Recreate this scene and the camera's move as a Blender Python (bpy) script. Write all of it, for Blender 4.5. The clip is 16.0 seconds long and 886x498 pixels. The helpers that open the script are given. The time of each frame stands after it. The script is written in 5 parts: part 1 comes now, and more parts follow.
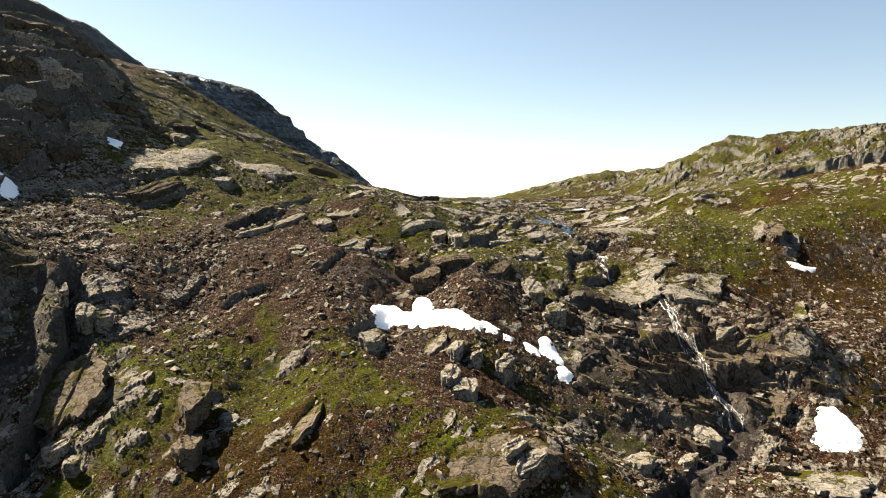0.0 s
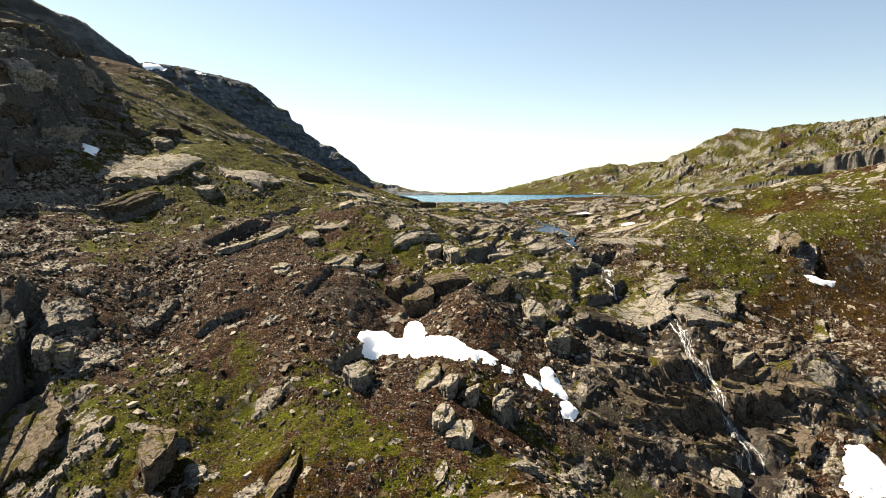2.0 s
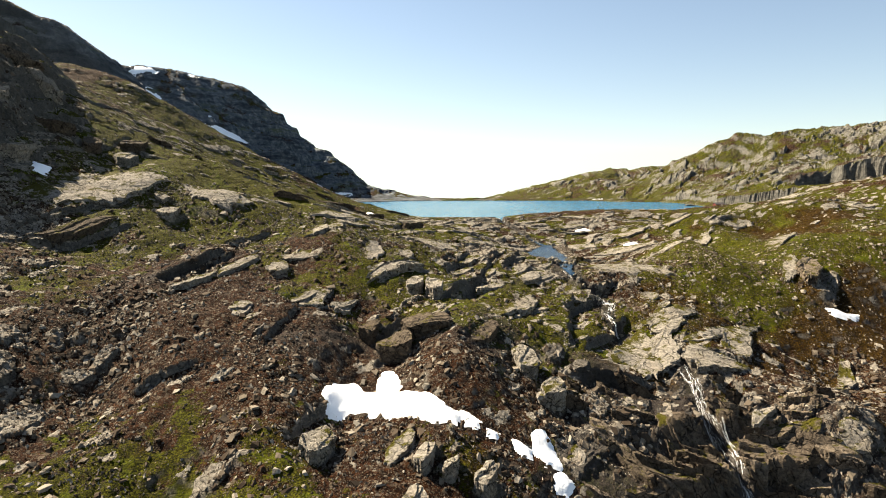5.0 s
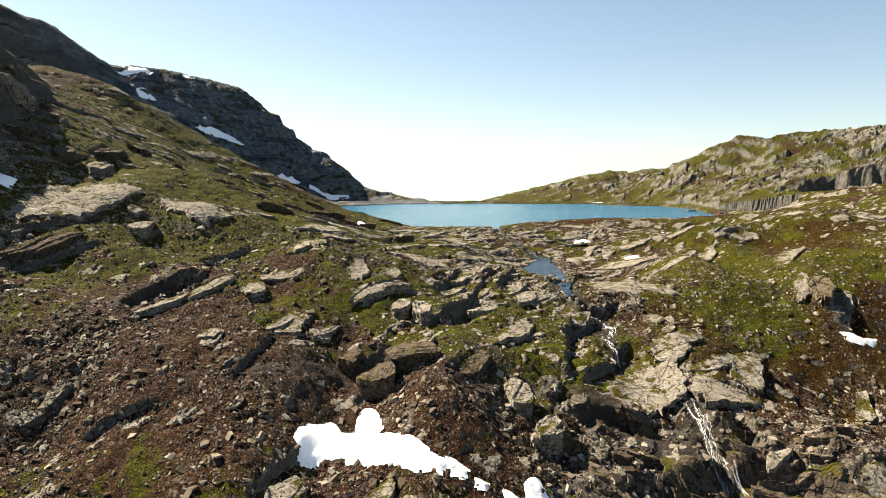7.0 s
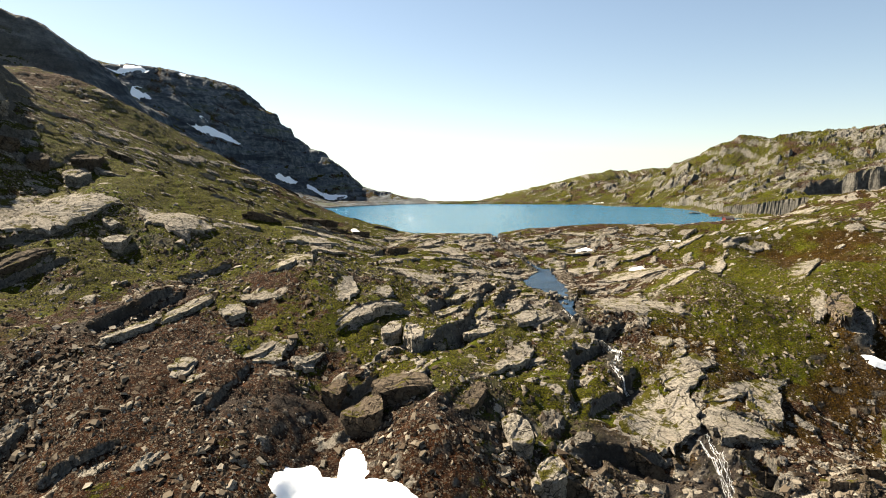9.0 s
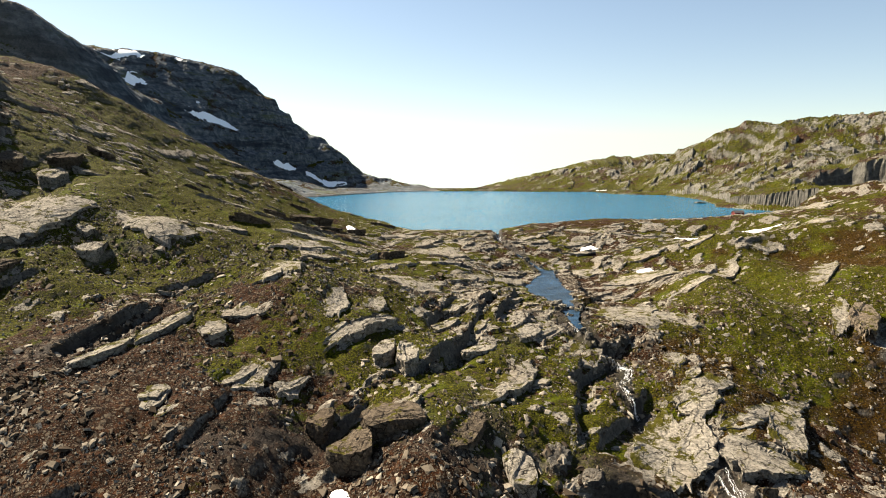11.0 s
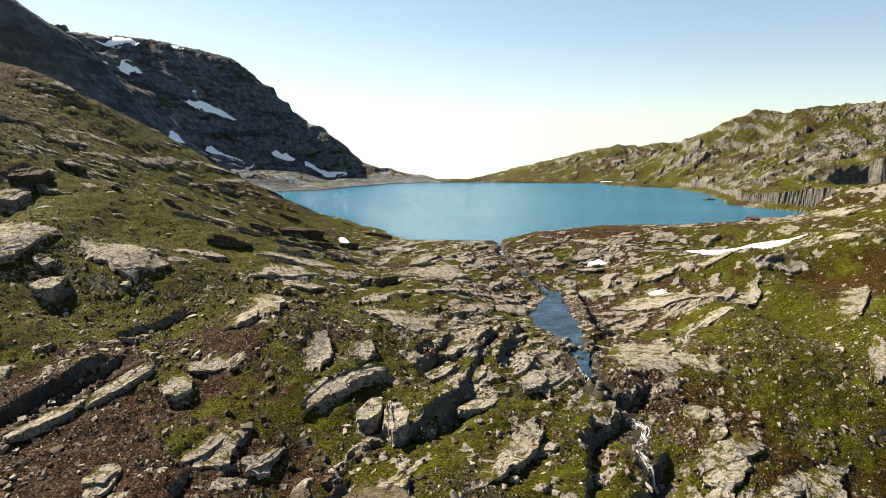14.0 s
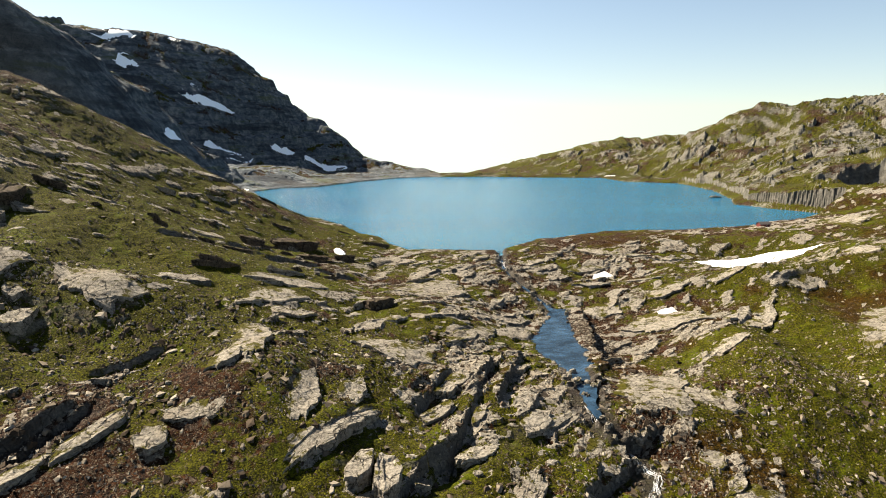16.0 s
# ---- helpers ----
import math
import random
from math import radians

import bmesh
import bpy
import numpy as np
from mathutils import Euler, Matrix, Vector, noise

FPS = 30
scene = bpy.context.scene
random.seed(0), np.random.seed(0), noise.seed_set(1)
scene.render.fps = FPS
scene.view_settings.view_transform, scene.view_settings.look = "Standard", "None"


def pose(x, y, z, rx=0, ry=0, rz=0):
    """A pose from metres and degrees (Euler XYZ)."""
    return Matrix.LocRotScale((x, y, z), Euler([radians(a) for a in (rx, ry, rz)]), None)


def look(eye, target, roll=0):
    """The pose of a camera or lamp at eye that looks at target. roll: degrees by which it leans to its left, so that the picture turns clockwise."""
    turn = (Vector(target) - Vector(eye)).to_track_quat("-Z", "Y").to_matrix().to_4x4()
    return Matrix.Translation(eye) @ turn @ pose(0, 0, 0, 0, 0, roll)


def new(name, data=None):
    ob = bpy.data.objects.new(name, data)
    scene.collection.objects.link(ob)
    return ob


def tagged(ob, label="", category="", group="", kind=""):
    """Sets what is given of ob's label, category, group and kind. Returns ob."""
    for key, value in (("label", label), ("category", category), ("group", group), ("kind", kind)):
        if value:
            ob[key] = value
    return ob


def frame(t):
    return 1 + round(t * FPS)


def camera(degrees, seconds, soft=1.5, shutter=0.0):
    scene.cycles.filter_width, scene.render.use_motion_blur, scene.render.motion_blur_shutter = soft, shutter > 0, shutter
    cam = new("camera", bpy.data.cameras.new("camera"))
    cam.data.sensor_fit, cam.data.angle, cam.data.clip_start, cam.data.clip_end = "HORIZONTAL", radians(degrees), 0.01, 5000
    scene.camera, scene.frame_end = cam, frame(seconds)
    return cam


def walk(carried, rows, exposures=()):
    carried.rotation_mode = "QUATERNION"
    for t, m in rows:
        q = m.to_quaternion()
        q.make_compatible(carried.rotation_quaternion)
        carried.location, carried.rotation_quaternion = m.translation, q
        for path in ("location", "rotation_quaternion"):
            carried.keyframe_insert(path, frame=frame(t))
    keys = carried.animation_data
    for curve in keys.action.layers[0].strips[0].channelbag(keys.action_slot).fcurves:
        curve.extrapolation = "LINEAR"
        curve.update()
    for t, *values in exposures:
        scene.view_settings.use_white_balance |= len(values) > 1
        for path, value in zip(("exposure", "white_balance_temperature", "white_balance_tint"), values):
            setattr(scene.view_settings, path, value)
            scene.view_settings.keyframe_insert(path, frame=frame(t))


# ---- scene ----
cam = camera(65.2, 16.0, soft=1.0)
METRES, EYE, TILT, LEAN, TURN = 90.0, 2.0, -4.2, 0.0, 0.0
ROWS = [
    (0.0, 0.0, 0.0, 0.0, 0.0, 0.0, -0.0),
    (0.5, 0.0029, 0.0288, 0.0155, 0.04, -0.42, 0.04),
    (1.0, 0.0065, 0.0605, 0.0324, 0.07, -0.7, 0.08),
    (1.5, 0.0109, 0.0896, 0.047, 0.1, -0.74, 0.11),
    (2.0, 0.0164, 0.1215, 0.0613, 0.12, -0.72, 0.12),
    (2.5, 0.0227, 0.1511, 0.0744, 0.13, -0.71, 0.12),
    (3.0, 0.0294, 0.1829, 0.0871, 0.13, -0.68, 0.12),
    (3.5, 0.0352, 0.2119, 0.0985, 0.13, -0.67, 0.11),
    (4.0, 0.0423, 0.2427, 0.1101, 0.13, -0.64, 0.11),
    (6.5, 0.0738, 0.3823, 0.1647, 0.08, -0.62, -0.02),
    (7.0, 0.0785, 0.4107, 0.1759, 0.06, -0.62, -0.05),
    (7.5, 0.0829, 0.4363, 0.1854, 0.07, -0.62, -0.06),
    (8.0, 0.0861, 0.4642, 0.1961, 0.06, -0.67, -0.08),
    (8.5, 0.0884, 0.4897, 0.2059, 0.05, -0.73, -0.08),
    (9.0, 0.0908, 0.5173, 0.2179, 0.06, -0.83, -0.11),
    (11.5, 0.1019, 0.6521, 0.2859, 0.21, -2.52, -0.09),
    (12.0, 0.1039, 0.6797, 0.3019, 0.24, -2.75, -0.08),
    (12.5, 0.1061, 0.7049, 0.3172, 0.27, -2.92, -0.09),
    (13.0, 0.1088, 0.7317, 0.3352, 0.31, -3.14, -0.09),
    (13.5, 0.1113, 0.7563, 0.352, 0.35, -3.32, -0.11),
    (14.0, 0.1136, 0.7832, 0.3697, 0.4, -3.52, -0.12),
    (14.5, 0.1157, 0.8077, 0.3864, 0.44, -3.72, -0.1),
    (15.0, 0.1176, 0.8338, 0.405, 0.49, -3.96, -0.1),
    (15.5, 0.1193, 0.8583, 0.4211, 0.52, -4.18, -0.08),
    (16.0, 0.1223, 0.8837, 0.4395, 0.57, -4.43, -0.06),
]
walk(cam, [(t, pose(0, 0, EYE, TILT, LEAN, TURN) @ pose(METRES * x, METRES * y, METRES * z, 90 + pitch, roll, yaw)) for t, x, y, z, yaw, pitch, roll in ROWS], exposures=[(0.0, 2.21, 7650, 9.5), (16.0, 2.06, 7450, 9.5)])

# ---- world and sun ----
SUN_EL, SUN_AZ = 42.0, -56.0  # degrees above the horizon; bearing from +y, clockwise
world = bpy.data.worlds.new("world")
scene.world = world
world.use_nodes = True
wn, wl = world.node_tree.nodes, world.node_tree.links
sky = wn.new("ShaderNodeTexSky")
sky.sky_type, sky.sun_disc = "NISHITA", False
sky.sun_elevation, sky.sun_rotation = radians(SUN_EL), radians(SUN_AZ)
sky.altitude, sky.air_density, sky.dust_density, sky.ozone_density = 1200, 1.0, 0.8, 1.0
# the haze of the horizon goes on below it, over the far lowland
wco, wsep, wmax, wcom = (wn.new("ShaderNode" + n) for n in ("TexCoord", "SeparateXYZ", "Math", "CombineXYZ"))
wmax.operation = "MAXIMUM"
wmax.inputs[1].default_value = 0.05
wl.new(wco.outputs["Generated"], wsep.inputs[0])
wl.new(wsep.outputs[0], wcom.inputs[0])
wl.new(wsep.outputs[1], wcom.inputs[1])
wl.new(wsep.outputs[2], wmax.inputs[0])
wl.new(wmax.outputs[0], wcom.inputs[2])
wl.new(wcom.outputs[0], sky.inputs["Vector"])
wl.new(sky.outputs[0], wn["Background"].inputs[0])
wn["Background"].inputs[1].default_value = 0.04
sun_way = Vector((math.sin(radians(SUN_AZ)) * math.cos(radians(SUN_EL)), math.cos(radians(SUN_AZ)) * math.cos(radians(SUN_EL)), math.sin(radians(SUN_EL))))
sun = new("sun", bpy.data.lights.new("sun", "SUN"))
sun.data.energy, sun.data.angle, sun.data.color = 5.0, radians(0.6), (1.0, 0.94, 0.83)
sun.matrix_world = look((-300, 300, 400), Vector((-300, 300, 400)) - sun_way)

# ---- materials ----
class Mat:
    """A node material under construction."""

    def __init__(self, name):
        self.m = bpy.data.materials.new(name)
        self.m.use_nodes = True
        self.t = self.m.node_tree
        self.b = self.t.nodes["Principled BSDF"]

    def node(self, kind, **values):
        n = self.t.nodes.new("ShaderNode" + kind)
        for k, v in values.items():
            setattr(n, k, v)
        return n

    def link(self, a, b):
        self.t.links.new(a, b)

    def put(self, socket, v):
        if hasattr(v, "is_output"):
            self.link(v, socket)
        else:
            socket.default_value = v

    def place(self):
        return self.node("NewGeometry").outputs["Position"]

    def noise(self, scale, detail=4, rough=0.55, where=None, squash=None):
        n = self.node("TexNoise")
        n.inputs["Scale"].default_value, n.inputs["Detail"].default_value, n.inputs["Roughness"].default_value = scale, detail, rough
        p = where or self.place()
        if squash:
            mp = self.node("Mapping")
            mp.inputs["Scale"].default_value = squash
            mp.inputs["Rotation"].default_value = (0, 0, radians(38))
            self.link(p, mp.inputs[0])
            p = mp.outputs[0]
        self.link(p, n.inputs["Vector"])
        return n.outputs[0]

    def cells(self, scale, feature="F1", out="Distance", where=None):
        n = self.node("TexVoronoi", feature=feature)
        n.inputs["Scale"].default_value = scale
        self.link(where or self.place(), n.inputs["Vector"])
        return n.outputs[out]

    def warped(self, scale, by):
        n = self.node("TexNoise")
        n.inputs["Scale"].default_value = scale
        self.link(self.place(), n.inputs["Vector"])
        w = self.node("VectorMath", operation="MULTIPLY_ADD")
        self.link(n.outputs["Color"], w.inputs[0])
        w.inputs[1].default_value = (by,) * 3
        self.link(self.place(), w.inputs[2])
        return w.outputs[0]

    def math(self, op, a, b=0.0, c=None):
        n = self.node("Math", operation=op)
        self.put(n.inputs[0], a)
        self.put(n.inputs[1], b)
        if c is not None:
            self.put(n.inputs[2], c)
        return n.outputs[0]

    def ramp(self, v, *stops):
        n = self.node("ValToRGB")
        e = n.color_ramp.elements
        while len(e) < len(stops):
            e.new(0.5)
        for el, (at, col) in zip(e, stops):
            el.position = at
            el.color = (col, col, col, 1) if isinstance(col, (int, float)) else (*col, 1)
        self.link(v, n.inputs[0])
        return n.outputs[0]

    def step(self, v, a, b):
        n = self.node("MapRange", interpolation_type="SMOOTHSTEP")
        self.put(n.inputs[0], v)
        n.inputs[1].default_value, n.inputs[2].default_value = a, b
        return n.outputs[0]

    def mix(self, f, a, b, blend="MIX"):
        n = self.node("Mix", data_type="RGBA", blend_type=blend)
        self.put(n.inputs[0], f)
        for s, v in ((n.inputs[6], a), (n.inputs[7], b)):
            self.put(s, (*v, 1) if isinstance(v, tuple) else v)
        return n.outputs[2]

    def bump(self, height, strength, distance):
        n = self.node("Bump")
        n.inputs["Strength"].default_value, n.inputs["Distance"].default_value = strength, distance
        self.link(height, n.inputs["Height"])
        self.link(n.outputs[0], self.b.inputs["Normal"])

    def done(self, colour, rough, spec=0.3):
        self.put(self.b.inputs["Base Color"], (*colour, 1) if isinstance(colour, tuple) else colour)
        self.put(self.b.inputs["Roughness"], rough)
        self.b.inputs["Specular IOR Level"].default_value = spec
        return self.m


def rock_colour(m, where=None):
    """Grey-beige gneiss: pale weathered skin, faint banding, lichen and dark water marks."""
    big = m.noise(0.13, 5, 0.65, where)
    fine = m.noise(2.1, 8, 0.72, where)
    band = m.noise(0.5, 6, 0.7, where, (0.6, 1.8, 1.8))
    col = m.ramp(fine, (0.31, (0.044, 0.039, 0.033)), (0.43, (0.145, 0.129, 0.108)), (0.59, (0.255, 0.230, 0.194)))
    col = m.mix(m.math("MULTIPLY", m.step(band, 0.53, 0.66), 0.35), col, (0.0792, 0.06984, 0.05904))
    col = m.mix(m.math("MULTIPLY", m.step(big, 0.52, 0.68), 0.4), col, (0.144, 0.1116, 0.0792))
    lichen = m.math("MULTIPLY", m.step(m.noise(0.8, 7, 0.75, where), 0.57, 0.64), 0.5)
    col = m.mix(lichen, col, (0.054, 0.0504, 0.0396))
    edge = m.cells(0.42, "DISTANCE_TO_EDGE", "Distance", m.warped(0.7, 1.6))
    crack = m.math("MULTIPLY", m.step(edge, 0.045, 0.008), m.step(m.noise(0.45, 4, 0.6, where), 0.44, 0.54))
    split = m.cells(1.1, "DISTANCE_TO_EDGE", "Distance", m.warped(1.6, 0.7))
    crack = m.math("MAXIMUM", crack, m.math("MULTIPLY", m.math("MULTIPLY", m.step(split, 0.05, 0.01), m.step(m.noise(0.7, 4, 0.6, where), 0.50, 0.60)), 0.8))
    col = m.mix(m.math("MULTIPLY", crack, 0.8), col, (0.0144, 0.01152, 0.00864))
    return col, fine, m.math("SUBTRACT", band, m.math("MULTIPLY", crack, 0.8))


def ground_material():
    m = Mat("ground_cover")
    att = m.node("Attribute", attribute_name="cover")
    sep = m.node("SeparateColor")
    m.link(att.outputs["Color"], sep.inputs[0])
    moss, rock, wet = sep.outputs
    rock_col, fine, band = rock_colour(m)
    # moss, from dark olive to yellow-green, with rusty heath and bleached grass
    tuft = m.noise(3.4, 8, 0.72)
    patch = m.noise(0.10, 5, 0.65)
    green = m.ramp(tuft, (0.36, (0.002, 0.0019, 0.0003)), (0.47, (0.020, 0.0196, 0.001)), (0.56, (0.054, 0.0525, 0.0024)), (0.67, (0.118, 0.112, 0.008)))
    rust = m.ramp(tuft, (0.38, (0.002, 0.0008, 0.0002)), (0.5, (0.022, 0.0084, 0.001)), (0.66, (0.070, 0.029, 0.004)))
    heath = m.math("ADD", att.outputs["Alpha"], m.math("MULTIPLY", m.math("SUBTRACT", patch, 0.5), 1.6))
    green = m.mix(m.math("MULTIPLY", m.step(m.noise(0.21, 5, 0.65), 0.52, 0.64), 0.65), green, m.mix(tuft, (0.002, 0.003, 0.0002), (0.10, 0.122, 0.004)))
    green = m.mix(m.math("MULTIPLY", m.step(heath, 0.35, 0.65), 0.85), green, rust)
    # brown earth strewn with small stones of several sizes
    clod = m.noise(1.1, 8, 0.78)
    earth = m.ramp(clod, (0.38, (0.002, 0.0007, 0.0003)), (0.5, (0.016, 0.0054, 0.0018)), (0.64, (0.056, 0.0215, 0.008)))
    col_stone, all_stone = None, None
    for scale, amount in ((0.9, 0.66), (2.1, 0.45), (4.4, 0.35)):
        cell = m.node("TexVoronoi")
        cell.inputs["Scale"].default_value = scale
        m.link(m.warped(scale * 2, 0.7 / scale), cell.inputs["Vector"])
        hue = m.node("SeparateColor")
        m.link(cell.outputs["Color"], hue.inputs[0])
        one = m.math("MULTIPLY", m.step(cell.outputs["Distance"], 0.44, 0.34), m.step(hue.outputs[0], amount, amount + 0.1))
        tone = m.mix(hue.outputs[1], (0.020, 0.012, 0.008), (0.115, 0.089, 0.064))
        col_stone = tone if col_stone is None else m.mix(one, col_stone, tone)
        all_stone = one if all_stone is None else m.math("MAXIMUM", all_stone, one)
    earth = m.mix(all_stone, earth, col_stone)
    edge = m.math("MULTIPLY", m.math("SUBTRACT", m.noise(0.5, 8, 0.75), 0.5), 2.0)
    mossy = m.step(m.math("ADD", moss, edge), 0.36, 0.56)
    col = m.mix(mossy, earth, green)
    few = m.math("MULTIPLY", all_stone, m.math("MULTIPLY", m.step(m.noise(0.3, 5, 0.7), 0.48, 0.60), m.step(m.noise(1.3, 4, 0.6), 0.46, 0.56)))
    col = m.mix(few, col, col_stone)
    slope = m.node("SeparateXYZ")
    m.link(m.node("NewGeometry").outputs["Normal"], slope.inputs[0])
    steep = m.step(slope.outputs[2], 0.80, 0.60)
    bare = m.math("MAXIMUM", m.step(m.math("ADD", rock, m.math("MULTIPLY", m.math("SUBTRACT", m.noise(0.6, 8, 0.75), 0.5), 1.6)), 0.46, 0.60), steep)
    # steep rock faces are painted darker by slope, standing in for shade
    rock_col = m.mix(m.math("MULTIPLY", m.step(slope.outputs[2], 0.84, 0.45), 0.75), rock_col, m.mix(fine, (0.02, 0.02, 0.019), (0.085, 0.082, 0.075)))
    # far left heights: blue of haze and skylit shade painted into the rock
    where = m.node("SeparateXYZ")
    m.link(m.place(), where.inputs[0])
    hazed = m.math("MULTIPLY", m.step(where.outputs[1], 400, 520), m.step(where.outputs[0], 60, -20))
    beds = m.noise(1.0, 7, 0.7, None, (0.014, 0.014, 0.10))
    hazed_col = m.ramp(m.noise(0.16, 8, 0.74), (0.36, (0.030, 0.039, 0.050)), (0.5, (0.082, 0.10, 0.118)), (0.64, (0.19, 0.20, 0.205)))
    hazed_col = m.mix(m.math("MULTIPLY", m.step(beds, 0.47, 0.60), 0.75), hazed_col, (0.015, 0.020, 0.028))
    hazed_col = m.mix(m.math("MULTIPLY", m.step(beds, 0.44, 0.36), 0.7), hazed_col, m.mix(m.noise(0.5, 6, 0.7), (0.03, 0.04, 0.02), (0.10, 0.12, 0.045)))
    rock_col = m.mix(m.math("MULTIPLY", hazed, 0.92), rock_col, hazed_col)
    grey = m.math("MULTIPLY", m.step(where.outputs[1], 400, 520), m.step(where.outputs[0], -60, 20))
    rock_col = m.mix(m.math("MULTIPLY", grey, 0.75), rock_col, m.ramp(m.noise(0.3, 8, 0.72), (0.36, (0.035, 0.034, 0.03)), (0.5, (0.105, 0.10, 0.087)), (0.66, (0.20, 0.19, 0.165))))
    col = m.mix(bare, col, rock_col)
    # dark where wet, and where shade is painted in
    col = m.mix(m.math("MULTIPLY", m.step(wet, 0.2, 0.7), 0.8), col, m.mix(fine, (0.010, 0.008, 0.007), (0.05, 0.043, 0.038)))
    rgh = m.math("SUBTRACT", 0.95, m.math("MULTIPLY", wet, 0.3))
    high = m.math("ADD", m.math("MULTIPLY", tuft, 1.1), m.math("ADD", m.math("MULTIPLY", all_stone, 0.35), m.math("ADD", band, m.math("MULTIPLY", clod, 0.7))))
    m.bump(high, 1.0, 0.3)
    return m.done(col, rgh, 0.05)


def rock_material(name, tint=(1.0, 1.0, 1.0)):
    m = Mat(name)
    col, fine, band = rock_colour(m)
    rnd = m.node("ObjectInfo").outputs["Random"]
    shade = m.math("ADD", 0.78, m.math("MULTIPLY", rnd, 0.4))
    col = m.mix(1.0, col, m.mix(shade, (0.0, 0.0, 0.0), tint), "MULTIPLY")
    up = m.node("SeparateXYZ")
    m.link(m.node("NewGeometry").outputs["Normal"], up.inputs[0])
    bed = m.node("Attribute", attribute_name="bed").outputs["Fac"]
    grown = m.math("ADD", m.noise(0.33, 7, 0.72), m.math("MULTIPLY", bed, 0.14))
    tuft = m.math("MULTIPLY", m.step(up.outputs[2], 0.65, 0.85), m.step(grown, 0.54, 0.60))
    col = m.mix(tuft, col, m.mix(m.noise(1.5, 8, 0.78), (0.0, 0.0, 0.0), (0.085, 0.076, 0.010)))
    m.bump(m.math("ADD", m.math("MULTIPLY", fine, 0.8), band), 1.0, 0.35)
    return m.done(col, 0.95, 0.06)


def scree_material():
    m = Mat("loose_stones")
    rnd = m.node("NewGeometry").outputs["Random Per Island"]
    col = m.ramp(rnd, (0.0, (0.022, 0.015, 0.010)), (0.35, (0.056, 0.041, 0.029)), (0.7, (0.122, 0.100, 0.076)), (1.0, (0.25, 0.22, 0.18)))
    col = m.mix(m.math("MULTIPLY", m.step(m.noise(3.0, 5, 0.7), 0.5, 0.64), 0.5), col, (0.0432, 0.036, 0.0288))
    m.bump(m.noise(7.0, 5, 0.7), 0.5, 0.08)
    return m.done(col, 0.95, 0.06)


def snow_material():
    m = Mat("old_snow")
    grain = m.noise(0.9, 5, 0.6)
    col = m.mix(m.math("MULTIPLY", m.step(m.noise(0.35, 5, 0.7), 0.55, 0.75), 0.5), (0.86, 0.88, 0.90), (0.66, 0.64, 0.61))
    m.bump(grain, 0.4, 0.25)
    return m.done(col, 0.6, 0.3)


def lake_material():
    m = Mat("lake_water")
    col = m.mix(m.step(m.noise(0.012, 4, 0.6, None, (0.5, 2.0, 1.0)), 0.35, 0.7), (0.003, 0.048, 0.108), (0.006, 0.084, 0.156))
    wave = m.math("ADD", m.noise(0.9, 4, 0.6, None, (1.0, 2.2, 1.0)), m.math("MULTIPLY", m.noise(0.18, 3, 0.55), 0.7))
    m.bump(wave, 1.0, 0.8)
    m.b.inputs["IOR"].default_value = 1.33
    # paler flecks: the light on ripples painted into the colour
    col = m.mix(m.step(m.noise(0.45, 7, 0.8, None, (0.7, 1.8, 1.0)), 0.35, 0.65), col, (0.008, 0.108, 0.188))
    return m.done(col, 0.14, 0.35)


def brook_material():
    m = Mat("brook_water")
    m.bump(m.noise(1.6, 4, 0.6), 0.8, 0.2)
    m.b.inputs["IOR"].default_value = 1.33
    # blue streaks in the base colour stand in for mirrored sky
    return m.done(m.mix(m.step(m.noise(0.25, 7, 0.75, None, (1.0, 1.5, 1.0)), 0.35, 0.7), (0.005, 0.011, 0.019), (0.024, 0.055, 0.098)), 0.16, 0.12)


def foam_material():
    m = Mat("white_water")
    m.bump(m.noise(6.0, 4, 0.7), 0.6, 0.1)
    return m.done(m.mix(m.step(m.noise(1.6, 5, 0.75), 0.36, 0.58), (0.12, 0.125, 0.13), (0.75, 0.76, 0.78)), 0.35, 0.4)


def plain(name, colour, dark, rough=0.8, scale=3.0):
    m = Mat(name)
    return m.done(m.mix(m.noise(scale, 5, 0.65), dark, colour), rough, 0.3)


GROUND, ROCK, SCREE, SNOW, LAKE_WATER, BROOK, FOAM = ground_material(), rock_material("gneiss"), scree_material(), snow_material(), lake_material(), brook_material(), foam_material()
# dark tint: damp rock at the falls, painted shade on crags and undercut ledges
ROCK_DARK = rock_material("damp_or_shaded_gneiss", (0.40, 0.35, 0.31))
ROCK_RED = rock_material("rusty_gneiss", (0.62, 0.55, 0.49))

# ---- the lie of the land ----
def lattice(ix, iy, seed):
    n = (ix * 374761393 + iy * 668265263 + seed * 974634777) & 0xFFFFFFFF
    n = ((n ^ (n >> 13)) * 1274126177) & 0xFFFFFFFF
    return ((n ^ (n >> 16)) & 0xFFFF) / 65535.0


def vnoise(x, y, seed=0):
    """Smooth noise from -1 to 1 with a grain of 1."""
    fx, fy = np.floor(x), np.floor(y)
    ix, iy = fx.astype(np.int64), fy.astype(np.int64)
    u, v = x - fx, y - fy
    u, v = u * u * (3 - 2 * u), v * v * (3 - 2 * v)
    a, b = lattice(ix, iy, seed), lattice(ix + 1, iy, seed)
    c, d = lattice(ix, iy + 1, seed), lattice(ix + 1, iy + 1, seed)
    return 2 * ((a + (b - a) * u) * (1 - v) + (c + (d - c) * u) * v) - 1


def fbm(x, y, seed=0, octaves=4, gain=0.5):
    total, amp, norm = 0.0, 1.0, 0.0
    for k in range(octaves):
        total = total + amp * vnoise(x * 2**k + 17.3 * k, y * 2**k - 9.1 * k, seed + k)
        norm += amp
        amp *= gain
    return total / norm


